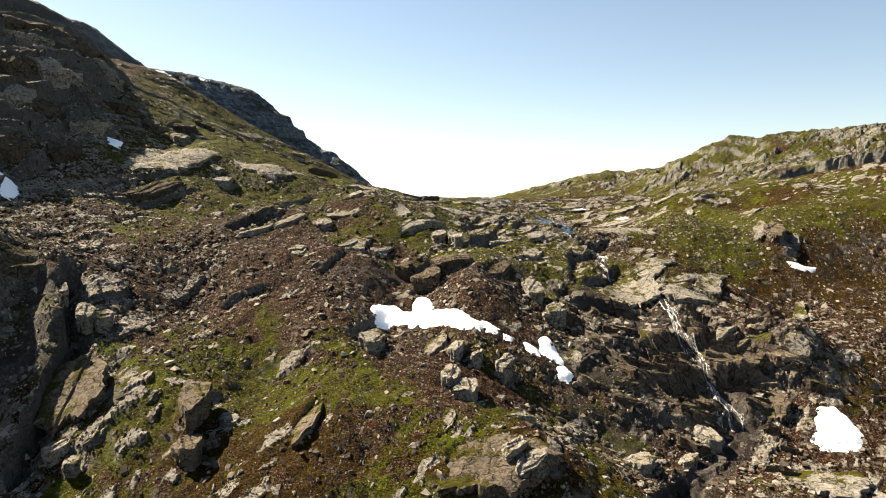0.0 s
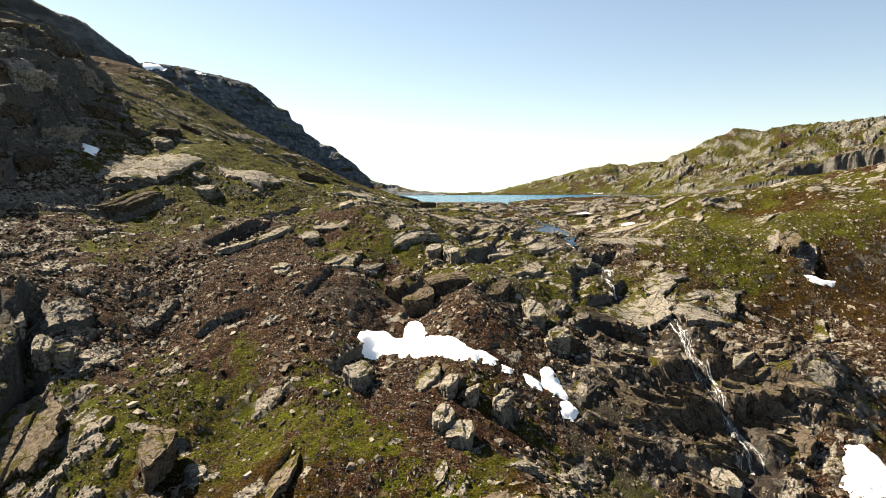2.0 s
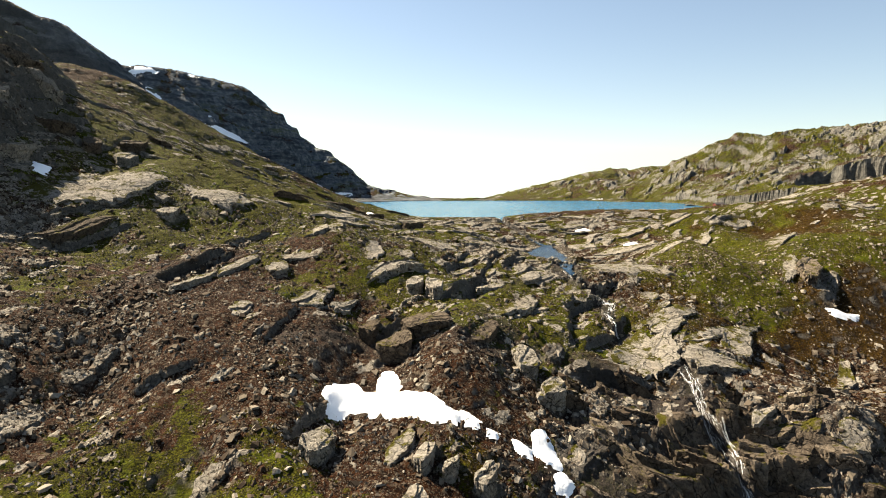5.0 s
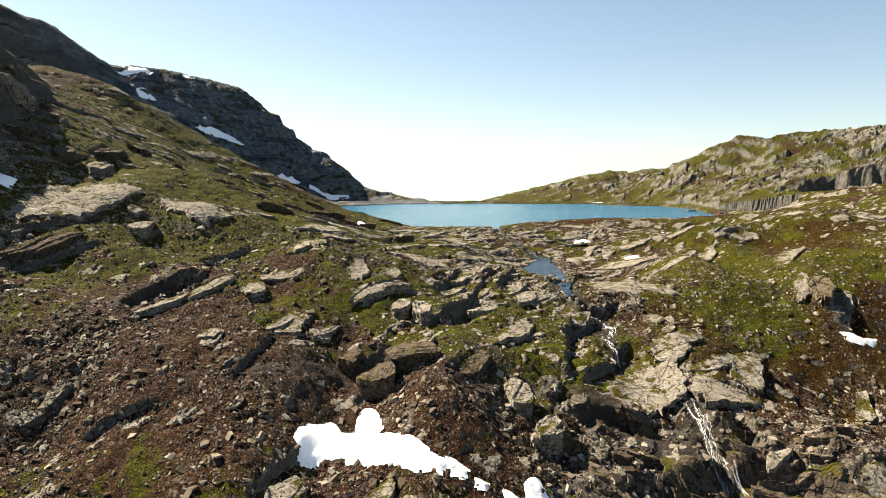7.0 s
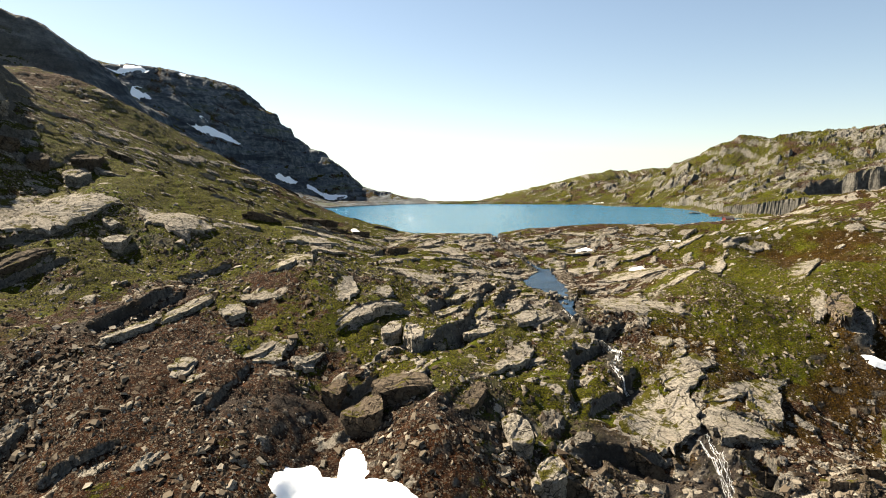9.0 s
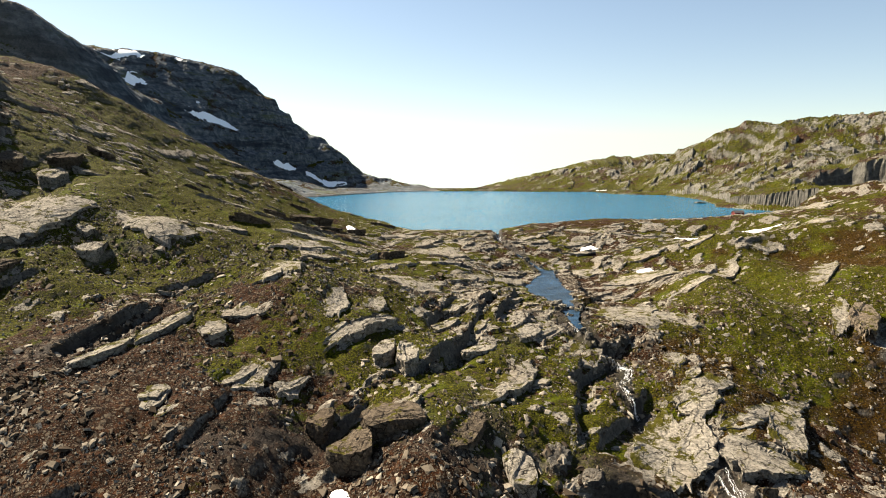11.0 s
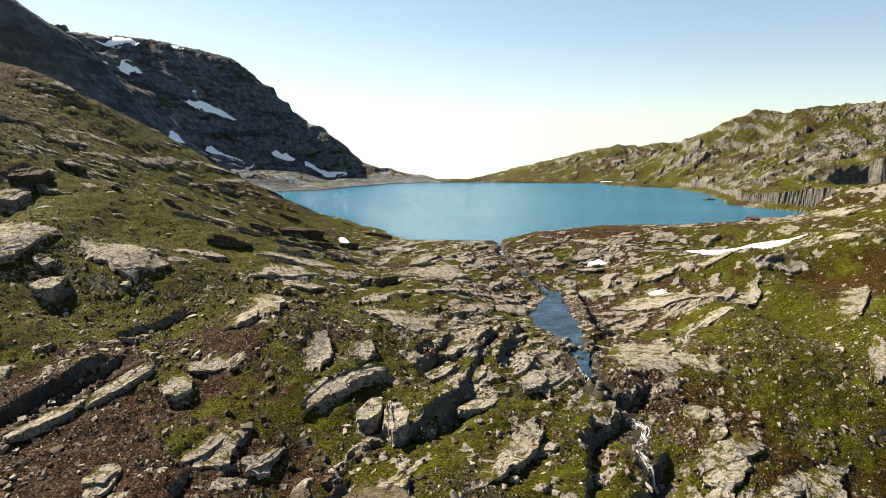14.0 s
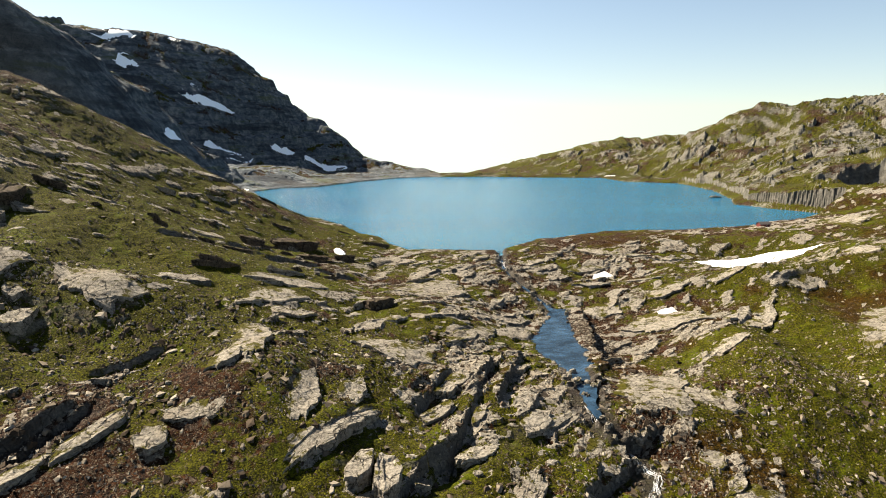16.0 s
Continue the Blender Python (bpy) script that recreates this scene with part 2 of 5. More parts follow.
def ramp(v, a, b):
    t = np.clip((v - a) / (b - a), 0, 1)
    return t * t * (3 - 2 * t)


def blob(x, y, cx, cy, rx, ry, turn=0.0):
    """1 in the middle of an ellipse, falling to 0 outside."""
    c, s = math.cos(radians(turn)), math.sin(radians(turn))
    u, v = (x - cx) * c + (y - cy) * s, -(x - cx) * s + (y - cy) * c
    return np.exp(-((u / rx) ** 2) - (v / ry) ** 2)


def along(x, y, line):
    """For each place the distance to a line of points (x, y, values...), and the values at the nearest point of it."""
    best = np.full(np.shape(x), 1e9)
    values = [np.zeros(np.shape(x)) for _ in line[0][2:]]
    for p, q in zip(line, line[1:]):
        dx, dy = q[0] - p[0], q[1] - p[1]
        t = np.clip(((x - p[0]) * dx + (y - p[1]) * dy) / (dx * dx + dy * dy), 0, 1)
        d = np.hypot(x - p[0] - t * dx, y - p[1] - t * dy)
        near = d < best
        best = np.where(near, d, best)
        values = [np.where(near, a + (b - a) * t, v) for a, b, v in zip(p[2:], q[2:], values)]
    return (best, *values)


def inside(x, y, ring):
    """Signed distance to the edge of a closed ring: positive within."""
    edge = along(x, y, ring + ring[:1])[0]
    odd = np.zeros(np.shape(x), bool)
    for (ax, ay), (bx, by) in zip(ring, ring[1:] + ring[:1]):
        if ay != by:
            odd ^= ((ay > y) != (by > y)) & (x < ax + (y - ay) * (bx - ax) / (by - ay))
    return np.where(odd, edge, -edge)


LAKE = [(-3, 308), (27, 308), (46, 333), (76, 361), (104, 364), (131, 373), (170, 404), (205, 441), (190, 468), (181, 497), (196, 540), (214, 620), (219, 718),
        (177, 748), (172, 824), (109, 828), (50, 846), (-11, 838), (-46, 808), (-82, 714), (-99, 660), (-126, 640), (-136, 600), (-97, 493), (-68, 428), (-38, 380), (-11, 325)]
BROOK_LINE = [(27.5, 312, 0.05, 1.2), (27.5, 304, -0.2, 0.6), (27, 287, -1.0, 0.5), (28.5, 275, -2.1, 0.5), (32, 266, -3.5, 0.5), (35.5, 257, -5.3, 0.6), (37.5, 248, -6.0, 1.2), (34.5, 225, -6.0, 1.2),
              (34, 211, -6.03, 1.2), (35, 199, -6.4, 1.6), (34.5, 191, -7.0, 1.3), (35, 188, -7.8, 0.5), (38, 184, -9.6, 0.5), (41, 180, -11.6, 0.5), (39.5, 174, -13.4, 0.5), (40, 169, -15.6, 0.5)]
FALL_LINE = [(40, 169, -15.6, 1.3), (44.6, 161.7, -18.0, 1.2), (47.5, 158, -19.0, 1.2), (49.6, 154.5, -20.2, 1.2), (49, 145, -24.2, 1.2), (49, 139, -27.5, 1.3), (50, 131, -32.2, 1.5), (52, 125, -35.2, 1.8),
             (53, 119, -38.2, 1.8), (48.5, 114.7, -40.2, 1.8), (41, 106, -42.0, 2.0), (30, 90, -44.5, 2.2), (20, 60, -50.0, 2.4)]
POOL = [(35.3, 254.4), (40.7, 256.3), (40, 242), (38.6, 227.5), (38.3, 213.6), (36.2, 208), (35, 202), (34.2, 201), (32.3, 206.5), (31.3, 211.7), (28.7, 221.1), (28.9, 228), (33.8, 239.3)]
STREAM = BROOK_LINE + FALL_LINE[1:]
# hummocks and hollows of the slope: x, y, height, half widths
# first entry: a rise out of view, added to shade the lower gully
SLOPE_LEFT = [(-87, 110, 20, 9, 15), (-128, 301, 4.5, 30, 14), (-57, 314, 3.6, 18, 20), (-18, 191, 2.0, 9, 9), (-51, 206, 1.2, 9, 9), (-98, 80, -12.9, 45, 102), (-140, 248, 16.2, 60, 60), (-140, 107, -15.0, 28, 65), (-60, 346, -8.7, 28, 65), (-87, 319, 10.0, 65, 28), (-56, 80, -5.8, 24, 24),
              (-98, 122, 4.9, 26, 11), (-70, 213, 2.7, 8, 17), (-84, 213, -1.9, 8, 17), (-63, 241, 2.7, 17, 8), (-70, 171, -2.8, 17, 8), (-49, 129, -3.1, 10, 10), (-77, 129, 3.8, 17, 8), (-130, 300, 3.8, 26, 11),
              (-49, 206, 2.6, 10, 10), (-49, 192, -2.4, 17, 8), (-42, 101, 2.5, 10, 10)]
SLOPE_MIDDLE = [(-9.7, 174.3, 2.4, 9, 9), (20, 274, 1.2, 16, 12), (-7, 186, 8.1, 28, 65), (-6, 97, 7.1, 24, 24), (38, 112, -5.6, 26, 11), (45, 248, -4.5, 24, 24), (-39, 231, 4.1, 24, 24), (-7, 143, -3.4, 8, 17), (7, 143, 3.2, 8, 17), (-21, 185, 3.0, 10, 10),
                (-28, 108, -4.0, 10, 10), (7, 185, -2.8, 8, 17), (-34, 319, -3.1, 28, 65), (21, 157, 3.2, 17, 8), (14, 94, 3.4, 10, 10), (-21, 122, 2.1, 8, 17), (7, 227, 2.0, 10, 10)]
SLOPE_RIGHT = [(53, 176, 1.5, 9, 9), (72, 217, 1.0, 12, 12), (94, 183, 1.6, 12, 9), (112, 122, -11.7, 60, 60), (154, 290, 0.6, 60, 60), (112, 214, 5.8, 41, 18), (196, 290, 17.1, 45, 102), (129, 181, -6.3, 41, 18), (70, 136, 6.5, 10, 10), (80, 196, 3.8, 26, 11), (84, 213, -3.1, 8, 17),
               (56, 283, -2.8, 17, 8), (91, 248, 3.4, 8, 17), (56, 164, 1.5, 8, 17), (129, 265, 6.9, 18, 41), (99, 319, 2.7, 65, 28), (106, 300, -4.6, 24, 12), (98, 262, 4.9, 24, 8), (70, 220, 2.5, 8, 17), (42, 192, 2.3, 17, 8), (84, 164, -2.8, 10, 10),
               (49, 227, -2.1, 15, 15), (63, 129, -3.2, 17, 8), (42, 164, -1.8, 8, 17)]
# crests: x, y, height, fall per metre
MOUNTAIN = [(-1100, 700, 300, 1.0), (-640, 790, 220, 1.0), (-368, 860, 160, 1.0), (-340, 915, 164, 1.0), (-268, 970, 152, 1.1), (-237, 990, 129, 1.1), (-213, 990, 103, 1.1), (-199, 988, 84, 0.95), (-178, 985, 76, 1.0), (-161, 985, 69, 1.0), (-146, 985, 57, 1.0), (-125, 985, 32, 0.7), (-100, 985, 19, 0.5), (-74, 985, 11, 0.3), (-30, 985, 4, 0.3)]
SPUR = [(-420, 300, 190, 1.45), (-307, 420, 150, 1.45), (-239, 480, 117, 1.45), (-229, 520, 104, 1.45), (-224, 560, 90, 1.45), (-216, 590, 80, 1.45), (-206, 610, 57, 1.45), (-200, 630, 42, 0.9), (-187, 650, 16, 0.7)]
HILL = [(900, 700, 120, 0.3), (511, 900, 92, 0.36), (436, 900, 86, 0.4), (380, 921, 84, 0.5), (333, 950, 55, 0.5), (285, 930, 38, 0.5), (250, 900, 23, 0.4), (190, 880, 5, 0.3)]
HILL_FOOT = [(420, 432, 66, 0.3), (330, 474, 46, 0.3), (264, 496, 27, 0.4), (238, 506, 20, 0.4), (212, 512, 14, 0.5), (196, 505, 9, 0.8)]
# the cliff by the shore: x, y, height of its foot
CLIFF = [(180, 500, -1), (212, 505, 5), (238, 499, 8), (264, 489, 12), (330, 466, 22), (420, 424, 40)]
HILL_SHOULDER = [(420, 480, 66, 0.25), (320, 520, 41, 0.3), (275, 545, 25, 0.3), (320, 640, 33, 0.3), (330, 700, 36, 0.3), (420, 780, 54, 0.3)]
BACK_HILL = [(600, 1150, 70, 0.2), (340, 1100, 51, 0.25), (260, 1100, 46, 0.25), (210, 1100, 36, 0.4), (160, 1090, 12, 0.3), (110, 1060, -6, 0.2)]


def near_land(x, y):
    z = np.interp(y, [-400, 40, 75, 100, 125, 150, 175, 200, 240, 290, 340], [-90, -52, -46, -37, -28, -18, -11, -6, -2, -0.5, 1]) + np.maximum(-10 - x, 0) * 0.33
    for cx, cy, h, rx, ry in SLOPE_LEFT + SLOPE_MIDDLE + SLOPE_RIGHT:
        z = z + h * np.exp(-(((x - cx) / rx) ** 2) - ((y - cy) / ry) ** 2)
    return z


def crest(x, y, line, rough, seed):
    best, far = np.full(np.shape(x), -900.0), along(x, y, line)[0]
    for pair in zip(line, line[1:]):
        d, top, fall = along(x, y, pair)
        best = np.maximum(best, top - fall * (np.hypot(d, 9.0) - 9.0))
    return best + rough * fbm(x / 60, y / 60, seed, 4) * ramp(far, 15, 100)


def far_land(x, y):
    # beyond the lake the land falls away to a hazy lowland
    z = 1.2 - np.maximum(y - 900, 0) * 0.3 * ramp(y, 900, 1010)
    for line, rough, seed in ((MOUNTAIN, 20, 3), (SPUR, 15, 5), (HILL, 7, 7), (HILL_FOOT, 5, 9), (HILL_SHOULDER, 6, 10), (BACK_HILL, 4, 11)):
        z = np.maximum(z, crest(x, y, line, rough, seed))
    front = np.interp(x, [p[0] for p in CLIFF], [p[1] for p in CLIFF]) - y + 12 * fbm(x / 24, y / 24, 25, 3) + 2.5 * vnoise(x / 5, y / 5, 26)
    foot = np.interp(x, [p[0] for p in CLIFF], [p[2] for p in CLIFF]) - 0.2 * np.maximum(front, 0)
    foot = np.minimum(z, np.maximum(foot, 1.5))
    z = z + (foot - z) * ramp(front, -4.0, 6.0) * (1 - ramp(front, 30, 75)) * ramp(x, 218, 250)
    # benches of harder rock, dipping to the right
    step = (z + 0.10 * x) / 21 + 1.3 * fbm(x / 120, y / 120, 21, 3) + 0.25 * fbm(x / 22, y / 22, 24, 3)
    part = step - np.floor(step)
    much = np.clip(0.35 + 0.9 * vnoise(x / 70, y / 70, 23), 0, 1)
    return z + 21 * (ramp(part, 0.62, 0.92) - part) * ramp(z, 8, 40) * np.where(x < 0, 0.85, 0.4) * much


CRAG = [(-94, 140), (-97, 165), (-99, 185), (-101, 205), (-103, 225), (-113, 250), (-125, 280)]


def crag_steps(x, y):
    """The dark cliffs above the scree gully, in two tiers."""
    back = np.interp(y, [p[1] for p in CRAG], [p[0] for p in CRAG]) - x + 3.0 * fbm(x / 9, y / 9, 151, 3)
    part = ramp(y, 138, 165) * (1 - ramp(y, 240, 275)) * (1 - ramp(back, 30, 70))
    return part * (3.6 * ramp(back, 0, 2.2) + 3.0 * ramp(back - 4 - 2 * vnoise(x / 6, y / 6, 155), 0, 2.0) + 1.5 * ramp(back - 10, 0, 3.0) - 2.0)


def terraced(x, y, z, step, seed, much):
    """Cuts a slope into treads and steep risers."""
    k = z / step + 0.45 * fbm(x / 12, y / 12, seed, 3)
    part = k - np.floor(k)
    return z + step * (ramp(part, 0.42, 0.72) - part) * much


def land(x, y):
    """The broad height of the ground, without ledges and stones."""
    w = ramp(y + 0.25 * np.maximum(-60 - x, 0), 335, 420)
    w = np.maximum(w, ramp(x, 190, 260) * ramp(y, 180, 300))
    z = near_land(x, y)
    back = np.interp(y, [p[1] for p in CRAG], [p[0] for p in CRAG]) - x
    cliffy = ramp(back, -1, 5) * ramp(y, 140, 165) * (1 - ramp(y, 250, 300))
    z = terraced(x, y, z, 6.5, 157, 0.85 * cliffy)
    z = terraced(x, y, z, 5.0, 165, 0.75 * np.minimum(1.3 * blob(x, y, 48, 131, 13, 13), 1))
    z = z + crag_steps(x, y)
    some = w > 0
    z[some] = z[some] * (1 - w[some]) + far_land(x[some], y[some]) * w[some]
    s = inside(x, y, LAKE) + 2.0 * fbm(x / 9, y / 9, 19, 4) * ramp(y, 300, 316)
    shore = 0.25 + 0.10 * np.maximum(-s, 0)
    low = ramp(y, 285, 310) * (1 - ramp(-s, 30, 60))
    z = np.where(s < 0, np.maximum(z, np.minimum(shore, 2.0) * low - 3000 * (1 - low)), z)
    z = np.where((s < 0) & (y > 330), np.minimum(z, 0.4 - (0.42 + 0.3 * fbm(x / 18, y / 18, 27, 3)) * s + 300 * ramp(-s, 6, 25)), z)
    # rubble slopes below the mountain
    talus = np.minimum(0.4 - 0.24 * s, 13) * ramp(-x, 95, 160) * ramp(y, 440, 520) * (1 - ramp(y, 790, 880))
    z = np.where(s < 0, np.maximum(z, talus - 900 * (talus < 0.3)), z)
    z = np.where(s > 0, -np.minimum(0.25 + 0.25 * s, 9), z)
    return z


def shards(x, y, seed):
    """The jittered cell that each place belongs to: three random numbers of the cell, and the place seen from its middle."""
    fx, fy = np.floor(x).astype(np.int64), np.floor(y).astype(np.int64)
    best = np.full(np.shape(x), 1e9)
    keep = [np.zeros(np.shape(x)) for _ in range(5)]
    for dx in (-1, 0, 1):
        for dy in (-1, 0, 1):
            ix, iy = fx + dx, fy + dy
            ox, oy = x - ix - lattice(ix, iy, seed), y - iy - lattice(ix, iy, seed + 1)
            d = ox * ox + oy * oy
            near = d < best
            best = np.where(near, d, best)
            found = (lattice(ix, iy, seed + 2), lattice(ix, iy, seed + 3), lattice(ix, iy, seed + 4), ox, oy)
            keep = [np.where(near, f, k) for f, k in zip(found, keep)]
    return keep


# broken edges, high on their left hand as listed: x, y to x, y, height
EDGES_LEFT = [(-46, 165, -41, 176, 2.0), (-45, 186, -37, 194, 1.5), (-55, 238, -50, 246, 1.6), (-46, 260, -37, 262, 2.0), (-36, 258, -24, 262, 2.2), (-23, 257, -14, 259, 1.5),
              (-83, 174, -70, 193, 1.5), (-78, 168, -65, 181, 2.0), (-50, 161, -43, 175, 2.6), (-25, 143, -22, 155, 1.2), (-41, 130, -36, 135, 1.6), (-58, 90, -62, 114, 9), (-62, 112, -70, 128, 8)]
EDGES_MIDDLE = [(-6, 173, -1, 183, 2.2), (5, 167, 10, 178, 2.6), (6, 188, 11, 199, 2.4), (10, 173, 19, 207, 1.6), (19, 192, 25, 212, 2.4), (7, 167, 13, 184, 2.0), (-7, 152, -3, 157, 2.5), (-17, 121, -12, 134, 1.5)]
EDGES_RIGHT = [(37, 184, 44, 188, 2.5), (31, 174, 40, 182, 2.4), (95, 186, 96, 196, 3.5), (28, 146, 40, 147, 3.0), (54, 160, 62, 157, 2.5), (57, 150, 55, 137, 2.5), (28, 154, 33, 179, 2.0), (31, 154, 43, 173, 2.0)]


def edges(x, y):
    """Ledges that break off sharply on one side and run back into the slope on the other."""
    total = np.zeros(np.shape(x))
    wob = 0.9 * fbm(x / 3, y / 3, 161, 3)
    for ax, ay, bx, by, h in EDGES_LEFT + EDGES_MIDDLE + EDGES_RIGHT:
        n = math.hypot(bx - ax, by - ay)
        dx, dy = (bx - ax) / n, (by - ay) / n
        on, off = (x - ax) * dx + (y - ay) * dy, -(x - ax) * dy + (y - ay) * dx + wob
        part = ramp(on, -2.5, 1.5) * (1 - ramp(on, n - 1.5, n + 2.5))
        up = ramp(off, -0.25, 0.25)
        total = total + 0.6 * h * part * (0.55 * up * (1 - ramp(off, 1.5, 7.0)) - 0.75 * (1 - up) * ramp(off, -4.0, -0.4))
    return total


# slabs and blocks: x, y, length, width, height, bearing of the length from +x
LEFT_FLUSH = [(-49.1, 204, 10.5, 6.6, 0.65, 14), (-24.9, 219.9, 12.9, 7.9, 0.5, 46), (-19.3, 214.4, 9.1, 4.7, 0.36, 10), (-22.5, 194.5, 21.6, 7.8, 0.72, -74), (-24, 186.3, 6, 4.4, 0.65, 80), (-29.7, 171.2, 5, 5, 0.65, -18), (-26.8, 175.7, 6.3, 4.3, 0.36, 4), (-22.3, 159.6, 7.5, 3.2, 0.65, 62), (-14.5, 158.6, 4, 3.4, 0.65, -2), (-32.4, 152.7, 4.4, 3.4, 0.86, 72), (-54.5, 206.3, 16.5, 10, 0.65, -18), (-31.8, 152, 6, 3.5, 0.58, -82), (-27.8, 230.6, 10.3, 5.6, 0.58, 37), (-52.8, 261.9, 10.2, 5.5, 0.58, 39), (-64.9, 198.9, 3.2, 3.3, 0.86, 55)]
LEFT_LEDGE = [(-43.9, 162, 12.1, 3, 0.94, 58), (-37.7, 171.2, 12.1, 3, 0.86, 60)]
MIDDLE_FLUSH = [(-10.7, 181, 14.4, 4.4, 0.43, 88), (-4.2, 185.1, 10.2, 4.1, 0.65, 80), (1, 204, 16.2, 9.8, 0.72, -4), (6.3, 193.7, 5.4, 1.6, 0.72, 62), (-20.3, 159.9, 8.4, 5.3, 0.5, 84), (-13.8, 159.8, 6, 1.9, 0.72, 56), (-23.3, 232, 15, 6.6, 0.5, 47), (13.9, 216.7, 10.8, 3.6, 0.58, 57), (8.8, 188, 8.7, 3.3, 1.01, 53), (12, 196.5, 8.7, 3.6, 0.94, 56)]
MIDDLE_LEDGE = [(-5.5, 175.2, 19.6, 4.9, 1.37, 54)]
MIDDLE_BLOCK = [(-0.9, 168.9, 7.14, 3.4, 1.6, 78), (3, 167.8, 8.61, 4.1, 2.6, 88)]
OUTLET = [(6.4, 256.8, 20.66, 16.23, 0.39, 50), (17.7, 221.6, 14.88, 4.67, 0.35, 62)]
BROOKSIDE = [(62.9, 244.2, 21.1, 12.75, 0.35, 4), (50.3, 255.8, 10.18, 6.46, 0.42, 4), (67.3, 261.3, 11.85, 5.7, 0.5, 16), (46.4, 199.7, 15.97, 11.98, 0.39, 70), (40.8, 187.3, 3.68, 3.91, 0.62, -30), (34.3, 181.6, 8.38, 5.87, 0.55, 54), (26.7, 187.6, 9.45, 3.15, 0.35, 30)]
RIGHT_FLUSH = [(66.2, 215.4, 9, 4.17, 0.4, 30), (81.5, 235.9, 14.9, 5.61, 0.4, 52), (51.2, 181.8, 4.9, 3.57, 0.46, -76), (51.1, 169.2, 9.5, 5.35, 0.58, 42), (101.7, 226.6, 29.9, 6.38, 0.58, 60), (90.4, 198.4, 16.2, 3.4, 0.52, 62), (64.7, 170.2, 14.8, 3.74, 0.4, 30), (55.9, 194.9, 10.1, 3.82, 0.3, -44), (84.9, 163.3, 11.6, 3.23, 0.46, 60)]
MIDDLE_BENCH = [(19, 165.7, 21.3, 6, 1.08, 66)]
LEFT_BENCH = [(-79.2, 193.7, 32.7, 16.5, 1.3, 68)]
LEFT_DARK = [(-73, 176.7, 17, 4.2, 1.73, 48)]
FALL_CLIFF = [(43.2, 158.5, 23.9, 11.3, 1.15, 64), (55.8, 157, 10.7, 9.9, 1.3, -40), (64, 165.7, 15.6, 5.8, 1.15, 62), (56.2, 164.2, 7.7, 3, 0.65, 18)]
RIGHT_BLOCK = [(93.9, 196.1, 14.931, 5.53, 1.9, 62)]
FALL_FLUSH = [(52.8, 172.4, 13.2, 5, 0.65, 16), (69.9, 134.4, 5.1, 4.6, 0.94, 50)]
FALL_BLOCK = [(18.9, 145.4, 6.5, 4.4, 2, -78), (23, 138.9, 5.3, 3.5, 2.4, 56), (58, 139.7, 6.09, 2.9, 1.6, 38), (45.4, 115.5, 6.3, 3.5, 1.6, -74), (30.7, 104.5, 7.77, 3.7, 1.4, 62), (40.3, 110.6, 4.6, 2.5, 1.5, 42), (23, 139.6, 6.93, 3.3, 2.2, 60)]
MIDDLE_DARK = [(12, 149.4, 9.9, 3.7, 1.15, 60)]
DARK_BLOCK = [(-3.3, 147.5, 5.9, 4.8, 2.2, -16), (-8.9, 153.5, 4.6, 3.4, 1.8, 66), (1.7, 150.7, 9.2, 5.5, 1.5, -24)]
LOW_BLOCK = [(-67.6, 120.7, 4, 3.1, 2.6, -50), (-61.4, 117.6, 4.5, 3.2, 2.6, -56), (-58.5, 118.3, 3.3, 3, 2.2, 46), (-12.6, 120.9, 8.82, 4.2, 1.5, 74), (-53.5, 93.8, 3.9, 2, 1.4, 50), (-50.2, 91.3, 2.8, 2.2, 1.4, -42), (2.3, 120.7, 5.46, 2.6, 1.8, 70), (5.8, 119.5, 3.99, 1.9, 1.8, 64), (1.1, 110.1, 6.72, 3.2, 1.9, 78), (3.7, 107.8, 7.2, 3.5, 1.9, 80), (10.7, 118.5, 5.25, 2.5, 2.4, 62), (9.6, 91.7, 4.83, 2.3, 1.8, 54), (11.8, 89.9, 5.67, 2.7, 2.2, 46)]
LOW_BENCH = [(-56.1, 104.2, 14.5, 9.4, 2.16, -78)]
LOW_RED = [(-36.9, 100.8, 9.03, 4.3, 2.8, -82), (-34.7, 92.6, 4.8, 4.1, 2.4, 88)]
LOW_RED_FLUSH = [(-19.5, 97.1, 9.3, 2.7, 0.79, 72)]
LOW_FLUSH = [(-1.4, 123.3, 8.6, 2.8, 0.65, 72), (60.2, 104.1, 13, 6.6, 0.72, 8)]
FALL_DARK = [(58.1, 134.7, 12.1, 8.4, 2.16, 4), (44, 134, 8.6, 7.6, 1.44, -58), (42.5, 126.3, 9.6, 2.9, 1.44, 0), (61, 124.2, 9.8, 4.8, 1.58, 64)]
CRAG_BLOCK = [(-90.9, 217.6, 9.24, 4.4, 2, -82), (-85.7, 231.2, 12.39, 5.9, 2, -88)]
LEFT_BLOCK = [(-82.9, 219.8, 10.29, 4.9, 1.6, -88), (-61.1, 193.5, 6.3, 4.8, 1.5, 70)]
SHORE = [(51.8, 288.5, 10.44, 3.48, 0.34, 15), (51, 272, 12, 4, 0.34, 4), (65.4, 274, 10.55, 3.65, 0.38, 8), (36, 292, 9.39, 4.5, 0.31, 51), (59, 304, 13.51, 5.61, 0.38, -29), (154.3, 334.1, 21.68, 11.56, 0.68, 84), (122.9, 269.6, 11.34, 6.63, 0.57, 84), (28, 205.7, 5.06, 3.82, 0.38, 39), (70, 300, 7.22, 3.4, 0.27, 10), (44, 303, 6.5, 3.4, 0.27, 20), (84, 262, 11.56, 4.25, 0.31, 14), (100, 255, 8.67, 5.1, 0.34, 25)]
